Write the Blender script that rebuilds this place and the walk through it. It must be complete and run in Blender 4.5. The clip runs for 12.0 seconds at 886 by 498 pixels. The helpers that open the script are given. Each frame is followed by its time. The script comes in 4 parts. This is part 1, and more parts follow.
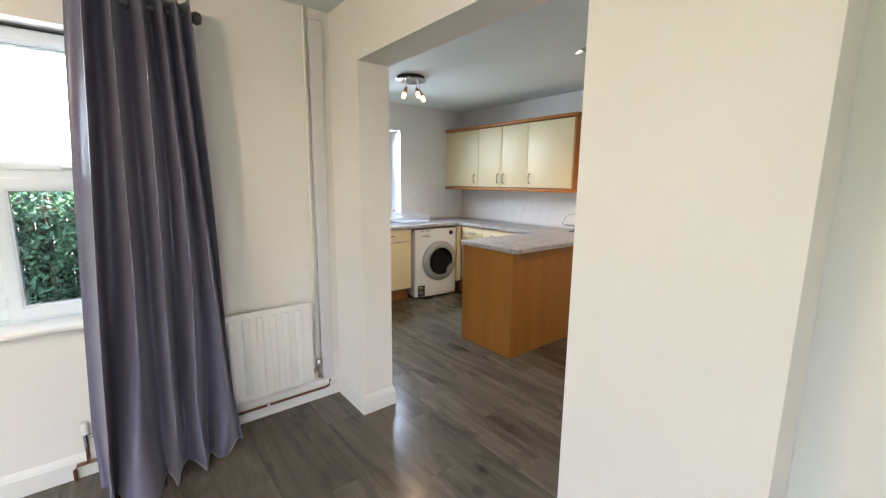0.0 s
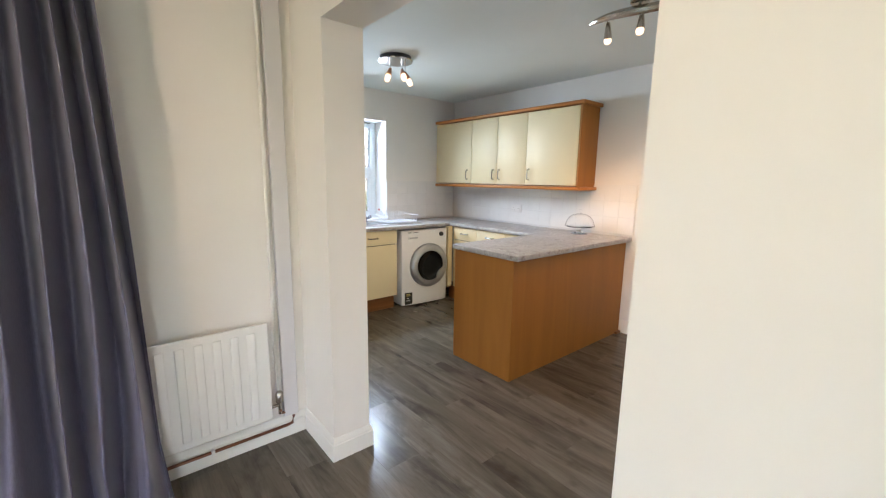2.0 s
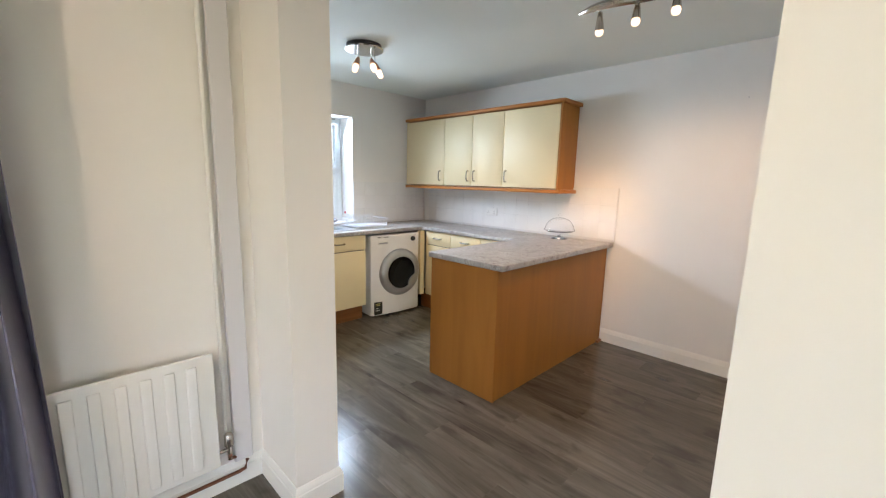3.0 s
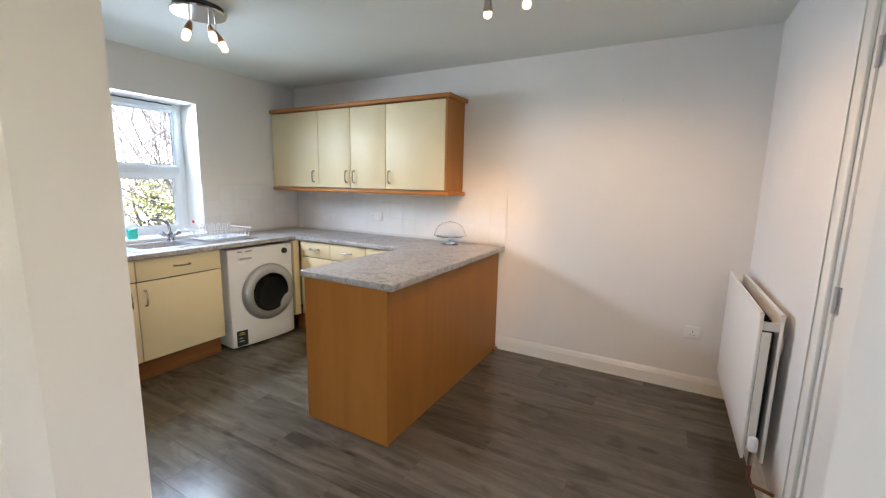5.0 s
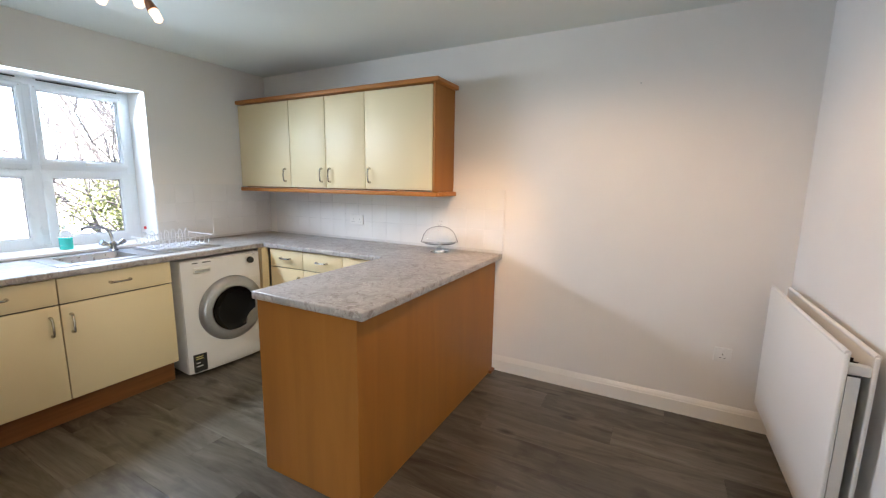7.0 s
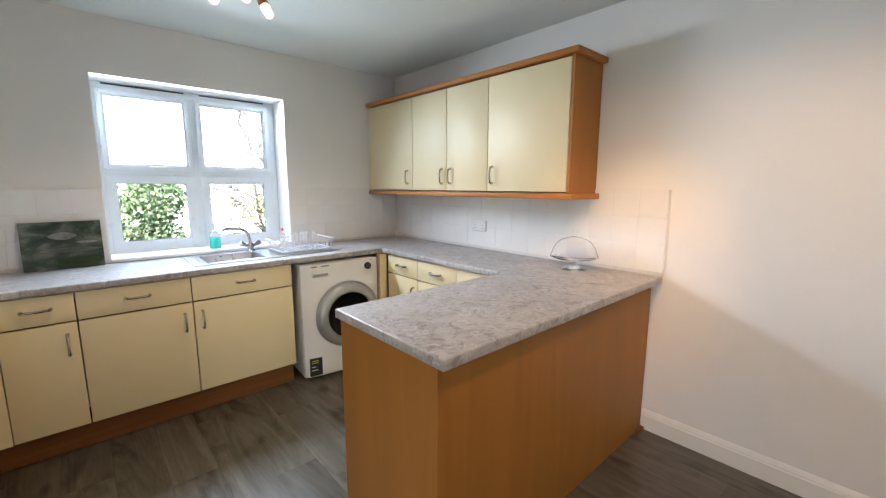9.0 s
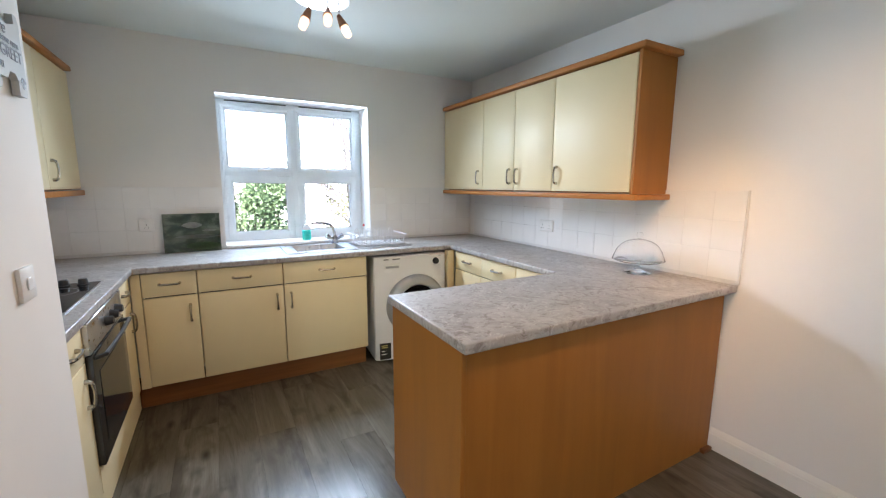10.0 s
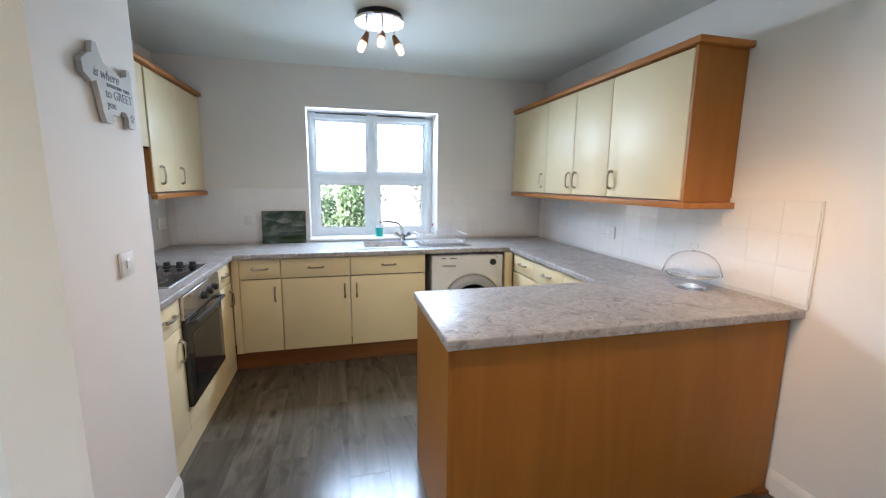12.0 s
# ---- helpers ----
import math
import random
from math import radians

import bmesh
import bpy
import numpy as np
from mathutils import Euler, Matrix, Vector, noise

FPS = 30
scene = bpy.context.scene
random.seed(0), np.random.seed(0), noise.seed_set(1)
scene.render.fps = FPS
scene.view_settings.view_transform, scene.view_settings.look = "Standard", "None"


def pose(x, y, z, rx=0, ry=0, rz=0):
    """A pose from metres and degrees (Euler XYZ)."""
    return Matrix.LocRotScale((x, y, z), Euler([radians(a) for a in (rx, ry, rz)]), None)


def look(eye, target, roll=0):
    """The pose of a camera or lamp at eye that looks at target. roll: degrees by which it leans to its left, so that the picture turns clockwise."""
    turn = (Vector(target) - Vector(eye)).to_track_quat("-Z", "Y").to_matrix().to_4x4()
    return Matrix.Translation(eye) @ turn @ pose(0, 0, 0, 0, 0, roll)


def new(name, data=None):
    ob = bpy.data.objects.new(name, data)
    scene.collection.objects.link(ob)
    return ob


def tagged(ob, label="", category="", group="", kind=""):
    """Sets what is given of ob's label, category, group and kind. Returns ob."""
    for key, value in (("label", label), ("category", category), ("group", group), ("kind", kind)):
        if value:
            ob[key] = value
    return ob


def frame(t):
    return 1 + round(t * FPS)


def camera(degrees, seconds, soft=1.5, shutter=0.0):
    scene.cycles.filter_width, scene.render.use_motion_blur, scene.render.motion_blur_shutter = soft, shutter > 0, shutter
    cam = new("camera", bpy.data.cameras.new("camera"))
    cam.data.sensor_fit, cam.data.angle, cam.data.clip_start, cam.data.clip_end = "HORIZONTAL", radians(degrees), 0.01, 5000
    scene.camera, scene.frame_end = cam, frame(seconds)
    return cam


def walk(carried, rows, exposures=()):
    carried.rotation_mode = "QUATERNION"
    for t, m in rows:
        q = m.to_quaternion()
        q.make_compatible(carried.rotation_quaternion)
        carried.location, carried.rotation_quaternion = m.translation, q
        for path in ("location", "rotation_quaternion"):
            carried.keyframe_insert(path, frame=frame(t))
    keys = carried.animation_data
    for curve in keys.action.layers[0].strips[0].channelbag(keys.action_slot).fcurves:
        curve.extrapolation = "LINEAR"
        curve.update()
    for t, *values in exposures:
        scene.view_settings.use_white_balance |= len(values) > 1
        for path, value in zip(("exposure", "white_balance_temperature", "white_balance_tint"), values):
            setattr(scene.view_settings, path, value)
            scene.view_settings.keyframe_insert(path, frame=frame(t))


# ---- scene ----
cam = camera(95.3, 12.0, 1.22)
PATH = [
    (0, (0.104, 0.128, 1.422), (1.339, 1.666, 1.093), 0.6),
    (0.5, (0.13, 0.182, 1.402), (1.369, 1.717, 1.077), 0.6),
    (1, (0.201, 0.261, 1.393), (1.443, 1.794, 1.065), 0.7),
    (1.5, (0.317, 0.367, 1.402), (1.56, 1.897, 1.066), 0.7),
    (2, (0.405, 0.483, 1.397), (1.675, 1.991, 1.061), 0.9),
    (2.5, (0.466, 0.599, 1.371), (1.788, 2.063, 1.039), 1.3),
    (3, (0.53, 0.742, 1.401), (1.927, 2.135, 1.072), 1.4),
    (3.5, (0.563, 0.827, 1.408), (2.068, 2.104, 1.086), 1.7),
    (5.5, (0.955, 1.033, 1.409), (2.712, 1.935, 1.097), 1.0),
    (6, (1.02, 1.064, 1.399), (2.782, 1.957, 1.088), 1.0),
    (6.5, (1.137, 1.111, 1.412), (2.898, 2.006, 1.098), 1.0),
    (8.5, (1.638, 1.349, 1.415), (3.142, 2.629, 1.099), 0.1),
    (9, (1.738, 1.357, 1.397), (3.058, 2.827, 1.088), 0.1),
    (9.5, (1.78, 1.283, 1.398), (2.91, 2.903, 1.086), 0.2),
    (10, (1.822, 1.155, 1.394), (2.782, 2.883, 1.085), 0.3),
    (10.5, (1.852, 1.069, 1.418), (2.651, 2.876, 1.109), 0.4),
    (11, (1.911, 1.008, 1.427), (2.58, 2.867, 1.116), 0.5),
    (11.5, (2.023, 0.958, 1.425), (2.595, 2.849, 1.116), 0.6),
    (12, (2.126, 0.911, 1.437), (2.609, 2.825, 1.114), 0.6),
]
walk(cam, [(t, look(eye, target, roll)) for t, eye, target, roll in PATH], exposures=((0.0, 3.18, 6350, 16), (2.5, 3.3, 6350, 16), (3.5, 3.3, 6350, 16), (5.5, 3.2, 6350, 16), (8.5, 3.25, 6350, 16), (10.0, 3.2, 6200, 15), (12.0, 3.12, 6000, 15)))

# ---- world, sun and window light ----
world = bpy.data.worlds.new("sky")
scene.world = world
world.use_nodes = True
wn = world.node_tree
sky = wn.nodes.new("ShaderNodeTexSky")
sky.sky_type = 'NISHITA'
sky.sun_disc = False
sky.sun_elevation = radians(48)
sky.sun_rotation = radians(200)
wn.nodes["Background"].inputs["Strength"].default_value = 0.15
wn.links.new(sky.outputs[0], wn.nodes["Background"].inputs["Color"])


def lamp(name, kind, m, energy, colour=(1, 1, 1), **more):
    data = bpy.data.lights.new(name, kind)
    data.energy, data.color = energy, colour
    for k, v in more.items():
        if k == "size":
            data.shape, data.size, data.size_y = 'RECTANGLE', v[0], v[1]
        elif k == "spread":
            data.spread = v
        elif k == "angle":
            data.angle = v
        elif k == "radius":
            data.shadow_soft_size = v
        elif k == "cone":
            data.spot_size, data.spot_blend = v
    ob = new(name, data)
    ob.matrix_world = m
    return ob


# the sun stands behind the house, so no beam enters the windows
lamp("sun", 'SUN', look((-2.0, -5.5, 6.5), (0, 0, 0)), 3.4, (1.0, 0.95, 0.88), angle=radians(0.6))
# daylight in the two window openings
lamp("kitchen_window_daylight", 'AREA', look((2.43, 4.785, 1.965), (2.43, 3.75, 1.32)), 4.2, (0.68, 0.85, 1.0), size=(1.08, 0.2), spread=radians(140))
lamp("dining_window_daylight", 'AREA', look((-0.34, 2.80, 1.73), (-0.34, 1.4, 1.25)), 1.7, (0.80, 0.92, 1.0), size=(1.1, 0.56))
# unseen garden door behind the walk's start, inferred from bluish light on the walls
lamp("garden_door_daylight", 'AREA', look((-3.08, 0.1, 1.0), (0, 0.6, 0.9)), 0.3, (0.80, 0.90, 1.0), size=(1.5, 1.9))
# fill lamp added in the south wall's made-up opening to brighten the dining wall
lamp("back_door_daylight", 'AREA', look((-1.25, -3.08, 1.0), (-0.6, 0, 1.0)), 0.3, (0.86, 0.93, 1.0), size=(1.25, 1.9))


# ---- materials ----


class Mat:
    """A small builder for node materials in object space."""

    def __init__(self, name, rough=0.5, metal=0.0, colour=(0.8, 0.8, 0.8)):
        self.m = bpy.data.materials.new(name)
        self.m.use_nodes = True
        self.t = self.m.node_tree
        self.b = self.t.nodes["Principled BSDF"]
        self.set("Base Color", (*colour, 1))
        self.set("Roughness", rough)
        self.set("Metallic", metal)
        self.co = None

    def set(self, key, value):
        self.b.inputs[key].default_value = value

    def node(self, kind, **inputs):
        n = self.t.nodes.new(kind)
        for k, v in inputs.items():
            n.inputs[k.replace("_", " ")].default_value = v
        return n

    def link(self, a, b):
        self.t.links.new(a, b)

    def coords(self, scale=(1, 1, 1), jitter=False):
        tc = self.node("ShaderNodeTexCoord")
        mp = self.node("ShaderNodeMapping")
        mp.inputs["Scale"].default_value = scale
        self.link(tc.outputs["Object"], mp.inputs["Vector"])
        if jitter:
            info = self.node("ShaderNodeObjectInfo")
            mul = self.node("ShaderNodeVectorMath")
            mul.operation = 'MULTIPLY_ADD'
            cx = self.node("ShaderNodeCombineXYZ")
            for i in range(3):
                self.link(info.outputs["Random"], cx.inputs[i])
            mul.inputs[1].default_value = (37.0, 91.0, 53.0)
            self.link(cx.outputs[0], mul.inputs[0])
            self.link(mp.outputs[0], mul.inputs[2])
            return mul.outputs[0]
        return mp.outputs[0]

    def noise(self, vec, scale, detail=4.0, rough=0.55, distort=0.0):
        n = self.node("ShaderNodeTexNoise", Scale=scale, Detail=detail, Roughness=rough, Distortion=distort)
        self.link(vec, n.inputs["Vector"])
        return n.outputs["Fac"]

    def ramp(self, fac, *stops):
        r = self.node("ShaderNodeValToRGB")
        e = r.color_ramp.elements
        while len(e) < len(stops):
            e.new(0.5)
        for el, (p, c) in zip(e, stops):
            el.position = p
            el.color = (*c, 1) if len(c) == 3 else c
        self.link(fac, r.inputs["Fac"])
        return r.outputs["Color"]

    def mix(self, fac, a, b, mode='MIX'):
        n = self.node("ShaderNodeMix")
        n.data_type, n.blend_type = 'RGBA', mode
        for sock, v in ((0, fac), (6, a), (7, b)):
            if isinstance(v, (int, float)):
                n.inputs[sock].default_value = v
            elif isinstance(v, tuple):
                n.inputs[sock].default_value = (*v, 1)
            else:
                self.link(v, n.inputs[sock])
        return n.outputs[2]

    def colour(self, out):
        self.link(out, self.b.inputs["Base Color"])

    def rough(self, fac, lo, hi):
        n = self.node("ShaderNodeMapRange")
        n.inputs["To Min"].default_value, n.inputs["To Max"].default_value = lo, hi
        self.link(fac, n.inputs["Value"])
        self.link(n.outputs[0], self.b.inputs["Roughness"])

    def bump(self, fac, strength, distance=0.002):
        n = self.node("ShaderNodeBump", Strength=strength, Distance=distance)
        self.link(fac, n.inputs["Height"])
        self.link(n.outputs[0], self.b.inputs["Normal"])


def painted(name, base, var=0.04, rough=0.6, orange=0.25):
    """Rolled emulsion or gloss: faint patches, roller stipple."""
    m = Mat(name, rough)
    v = m.coords()
    big = m.noise(v, 1.3, 3)
    lo = tuple(c * (1 - var) for c in base)
    hi = tuple(min(1, c * (1 + var * 0.5)) for c in base)
    m.colour(m.ramp(big, (0.3, lo), (0.7, hi)))
    m.bump(m.noise(v, 260, 2), orange, 0.0006)
    m.rough(m.noise(v, 9, 3), rough - 0.06, rough + 0.08)
    if rough > 0.5:
        m.set("Specular IOR Level", 0.22)
    return m.m


def foil(name, base, rough=0.5):
    """Smooth laminate door foil with faint unevenness."""
    m = Mat(name, rough)
    v = m.coords(jitter=True)
    n = m.noise(v, 2.2, 3)
    m.colour(m.ramp(n, (0.25, tuple(c * 0.95 for c in base)), (0.75, base)))
    m.rough(m.noise(v, 14, 4), rough - 0.05, rough + 0.1)
    m.bump(m.noise(v, 90, 2), 0.05, 0.0005)
    return m.m


def wood(name, dark, mid, light, scale=(26, 26, 1.3), rough=0.42):
    """Veneer: long fine grain, paler flecks."""
    m = Mat(name, rough)
    v = m.coords(scale, jitter=True)
    g = m.noise(v, 1.0, 6, 0.6, 0.6)
    col = m.ramp(g, (0.28, dark), (0.5, mid), (0.75, light))
    w = m.coords((160, 160, 9))
    fleck = m.ramp(m.noise(w, 1.0, 2), (0.55, (0, 0, 0)), (0.72, (1, 1, 1)))
    col = m.mix(m.mix(0.08, (0, 0, 0), fleck), col, light)
    m.colour(col)
    m.rough(g, rough - 0.05, rough + 0.1)
    m.set("Specular IOR Level", 0.3)
    m.bump(g, 0.06, 0.0005)
    return m.m


def plain(name, colour, rough=0.4, metal=0.0, grain=60, var=0.08):
    m = Mat(name, rough, metal)
    v = m.coords()
    n = m.noise(v, grain, 3)
    m.colour(m.ramp(n, (0.3, tuple(c * (1 - var) for c in colour)), (0.7, colour)))
    m.rough(m.noise(v, grain * 0.4, 3), max(0.02, rough - 0.05), rough + 0.07)
    return m.m


def glow(name, colour, strength):
    m = Mat(name, 0.4)
    m.set("Emission Color", (*colour, 1))
    m.set("Emission Strength", strength)
    return m.m


def clear(name, tint=(1, 1, 1), rough=0.0, ior=1.45):
    m = Mat(name, rough, 0.0, tint)
    m.set("Transmission Weight", 1.0)
    m.set("IOR", ior)
    return m.m


KITCHEN_WALL = painted("kitchen_emulsion", (0.78, 0.765, 0.74))
DINING_WALL = painted("dining_emulsion", (0.81, 0.77, 0.718), rough=0.8)
CEILING = painted("ceiling_emulsion", (0.715, 0.765, 0.735), 0.03, 0.75)
GLOSS = painted("white_gloss", (0.80, 0.78, 0.73), 0.02, 0.3, 0.08)
UPVC = plain("upvc", (0.76, 0.82, 0.86), 0.28, grain=8, var=0.03)
RADIATOR = painted("radiator_enamel", (0.82, 0.80, 0.76), 0.02, 0.32, 0.05)
CREAM = foil("cream_foil", (0.80, 0.675, 0.42), 0.45)
BEECH = wood("beech_veneer", (0.30, 0.118, 0.022), (0.345, 0.138, 0.026), (0.385, 0.158, 0.032), (9, 9, 0.8))
BEECH_H = wood("beech_rail", (0.37, 0.14, 0.03), (0.42, 0.165, 0.037), (0.47, 0.19, 0.045), (20, 1.0, 20))
PLINTH = wood("plinth_veneer", (0.16, 0.060, 0.018), (0.20, 0.076, 0.022), (0.24, 0.095, 0.030), (1.5, 1.5, 30))
CHROME = plain("chrome", (0.72, 0.72, 0.72), 0.14, 1.0, 20)
TAP = plain("tap_chrome", (0.40, 0.40, 0.43), 0.16, 1.0, 30)
NICKEL = plain("satin_nickel", (0.52, 0.48, 0.42), 0.22, 1.0, 40)
STEEL = plain("stainless_steel", (0.58, 0.58, 0.59), 0.28, 1.0, 120)
BLACK = plain("black_plastic", (0.018, 0.018, 0.02), 0.35)
# near-black stands for shade in seams and slots; also the bed under the planks
GAP = plain("gap_shade_and_bed", (0.05, 0.045, 0.04), 0.8)
WHITE_PLASTIC = plain("white_plastic", (0.78, 0.78, 0.76), 0.3, grain=20, var=0.03)
APPLIANCE = plain("white_enamel", (0.80, 0.80, 0.80), 0.25, grain=5, var=0.02)
SILVER = plain("silver_plastic", (0.42, 0.43, 0.45), 0.32, 0.6)
DARK_GLASS = plain("dark_glass", (0.012, 0.013, 0.015), 0.06)
PORTHOLE = plain("smoked_porthole_glass", (0.006, 0.006, 0.007), 0.16)
PORTHOLE.node_tree.nodes["Principled BSDF"].inputs["Specular IOR Level"].default_value = 0.18
OVEN_GLASS = plain("oven_glass", (0.03, 0.028, 0.026), 0.05)
COPPER = plain("copper_pipe", (0.27, 0.12, 0.07), 0.4, 0.8, 30, 0.3)
BULB = glow("lit_bulb", (1.0, 0.62, 0.33), 0.26)
GLASS = clear("clear_glass", ior=1.15)
PANE = clear("window_glass", ior=1.05)
TRUNK = plain("pale_grey_trunking", (0.66, 0.635, 0.64), 0.4, grain=6, var=0.04)
SEAL = plain("grey_seal", (0.30, 0.31, 0.33), 0.6)
RED = plain("red_plastic", (0.6, 0.03, 0.03), 0.4)
STICKER = plain("black_sticker", (0.02, 0.02, 0.02), 0.4)
YELLOW = plain("yellow_print", (0.7, 0.6, 0.2), 0.5)
INK = plain("grey_ink", (0.12, 0.12, 0.12), 0.6)
SIGN = painted("chalky_grey_paint", (0.53, 0.53, 0.50), 0.2, 0.7, 0.4)
WIRE = plain("white_coated_wire", (0.74, 0.75, 0.77), 0.3)
TWIG = plain("pale_twigs", (0.17, 0.15, 0.14), 0.9, grain=25, var=0.3)
BARK = plain("bark", (0.17, 0.15, 0.13), 0.9, grain=25, var=0.4)
RENDER = painted("pale_render", (0.75, 0.72, 0.66), 0.08, 0.85, 0.6)
PAVING = painted("pale_paving", (0.55, 0.52, 0.47), 0.15, 0.85, 0.6)
DARKPOLE = plain("pewter_pole", (0.16, 0.15, 0.15), 0.3, 0.9)


def leaf_material(name, dark, light):
    m = Mat(name, 0.5)
    g = m.node("ShaderNodeNewGeometry")
    m.colour(m.ramp(g.outputs["Random Per Island"], (0.0, dark), (1.0, light)))
    m.set("Subsurface Weight", 0.0)
    return m.m


LEAF = leaf_material("hedge_leaves", (0.08, 0.13, 0.06), (0.19, 0.27, 0.13))
LEAF_H = leaf_material("hedge_shade_leaves", (0.05, 0.12, 0.065), (0.13, 0.26, 0.14))
LEAF_G = leaf_material("sparse_dull_leaves", (0.09, 0.10, 0.07), (0.20, 0.19, 0.15))
LEAF_Y = leaf_material("yellow_green_leaves", (0.09, 0.11, 0.035), (0.26, 0.27, 0.09))


def worktop_material():
    m = Mat("marbled_laminate", 0.3)
    v = m.coords()
    warp = m.noise(v, 5.5, 5, 0.65, 1.5)
    veins = m.noise(v, 13, 6, 0.68, 2.6)
    col = m.ramp(warp, (0.30, (0.29, 0.275, 0.268)), (0.5, (0.385, 0.37, 0.362)), (0.7, (0.47, 0.455, 0.445)))
    dark = m.ramp(veins, (0.38, (1, 1, 1)), (0.49, (0, 0, 0)))
    col = m.mix(m.mix(0.62, (0, 0, 0), dark), col, (0.165, 0.135, 0.118))
    pale = m.ramp(m.noise(v, 19, 5, 0.65, 2.0), (0.56, (0, 0, 0)), (0.66, (1, 1, 1)))
    col = m.mix(m.mix(0.65, (0, 0, 0), pale), col, (0.58, 0.56, 0.54))
    m.colour(col)
    m.rough(veins, 0.33, 0.46)
    m.bump(m.noise(v, 200, 3), 0.12, 0.0006)
    return m.m


def floor_material():
    """Grey-brown oak laminate, grain along y: fine pores, dark cathedral streaks, knots, each plank of its own tone."""
    m = Mat("oak_laminate", 0.3)
    v = m.coords((11, 0.8, 11), jitter=True)
    g = m.noise(v, 1.0, 7, 0.62, 0.9)
    col = m.ramp(g, (0.25, (0.085, 0.072, 0.055)), (0.5, (0.134, 0.117, 0.092)), (0.78, (0.195, 0.173, 0.140)))
    v2 = m.coords((6.0, 1.1, 6.0), jitter=True)
    smudge = m.ramp(m.noise(v2, 1.0, 5, 0.62, 0.8), (0.48, (0, 0, 0)), (0.66, (1, 1, 1)))
    col = m.mix(m.mix(0.80, (0, 0, 0), smudge), col, (0.055, 0.043, 0.032))
    pores = m.ramp(m.noise(m.coords((240, 9, 240), jitter=True), 1.0, 3, 0.6), (0.30, (1, 1, 1)), (0.46, (0, 0, 0)))
    col = m.mix(m.mix(0.35, (0, 0, 0), pores), col, (0.06, 0.048, 0.036))
    v3 = m.coords((10.0, 4.5, 10.0), jitter=True)
    vor = m.node("ShaderNodeTexVoronoi", Scale=0.5)
    m.link(v3, vor.inputs["Vector"])
    knot = m.ramp(vor.outputs["Distance"], (0.03, (1, 1, 1)), (0.15, (0, 0, 0)))
    col = m.mix(m.mix(0.85, (0, 0, 0), knot), col, (0.022, 0.017, 0.013))
    blot = m.ramp(m.noise(m.coords((9.0, 5.0, 9.0), jitter=True), 1.0, 3, 0.5, 0.3), (0.56, (0, 0, 0)), (0.72, (1, 1, 1)))
    col = m.mix(m.mix(0.6, (0, 0, 0), blot), col, (0.05, 0.04, 0.03))
    info = m.node("ShaderNodeObjectInfo")
    tone = m.ramp(info.outputs["Random"], (0.0, (0.74, 0.73, 0.72)), (1.0, (1.08, 1.09, 1.09)))
    m.colour(m.mix(1.0, col, tone, 'MULTIPLY'))
    m.rough(g, 0.18, 0.26)
    m.set("Specular IOR Level", 0.44)
    m.bump(g, 0.08, 0.0005)
    return m.m


def satin():
    m = Mat("slate_satin", 0.3)
    v = m.coords((300, 300, 40))
    n = m.noise(v, 1.0, 3)
    m.colour(m.ramp(n, (0.3, (0.108, 0.100, 0.150)), (0.7, (0.158, 0.148, 0.212))))
    m.set("Sheen Weight", 0.38)
    m.set("Sheen Roughness", 0.35)
    m.bump(m.noise(m.coords((9, 9, 5)), 1.0, 3), 0.12, 0.006)
    return m.m


def tile_material():
    m = Mat("white_glaze", 0.16)
    v = m.coords(jitter=True)
    m.colour(m.ramp(m.noise(v, 3, 3), (0.3, (0.76, 0.76, 0.75)), (0.7, (0.82, 0.82, 0.81))))
    m.bump(m.noise(v, 14, 2), 0.18, 0.002)
    return m.m


def photo_material():
    """Blurred aerial photograph: green fields and pale patches."""
    m = Mat("aerial_photograph", 0.25)
    v = m.coords((1, 1, 1.8))
    a = m.noise(v, 9, 5, 0.6, 0.5)
    col = m.ramp(a, (0.36, (0.012, 0.024, 0.016)), (0.50, (0.035, 0.06, 0.036)), (0.62, (0.14, 0.17, 0.13)))
    m.colour(col)
    return m.m


WORKTOP, FLOOR, SATIN, TILE, PHOTO = worktop_material(), floor_material(), satin(), tile_material(), photo_material()
GROUT = plain("grout", (0.68, 0.68, 0.67), 0.8)
LAWN = plain("lawn", (0.07, 0.13, 0.03), 0.9, grain=30, var=0.5)

# ---- building helpers ----


def world_of(ob):
    if ob.parent is None:
        return ob.matrix_basis.copy()
    return world_of(ob.parent) @ ob.matrix_parent_inverse @ ob.matrix_basis


def cube(bm, x0, y0, z0, x1, y1, z1, bevel=0.0, seg=1):
    """A box between two corners, its edges eased by bevel."""
    v = [bm.verts.new((x, y, z)) for x in (x0, x1) for y in (y0, y1) for z in (z0, z1)]
    quads = ((0, 1, 3, 2), (4, 6, 7, 5), (0, 4, 5, 1), (2, 3, 7, 6), (0, 2, 6, 4), (1, 5, 7, 3))
    faces = [bm.faces.new([v[i] for i in q]) for q in quads]
    if bevel:
        edges = list({e for f in faces for e in f.edges})
        bmesh.ops.bevel(bm, geom=edges, offset=bevel, segments=seg, affect='EDGES', profile=0.5)
    return bm


def block(x0, y0, z0, x1, y1, z1, bevel=0.0, seg=1):
    return cube(bmesh.new(), x0, y0, z0, x1, y1, z1, bevel, seg)


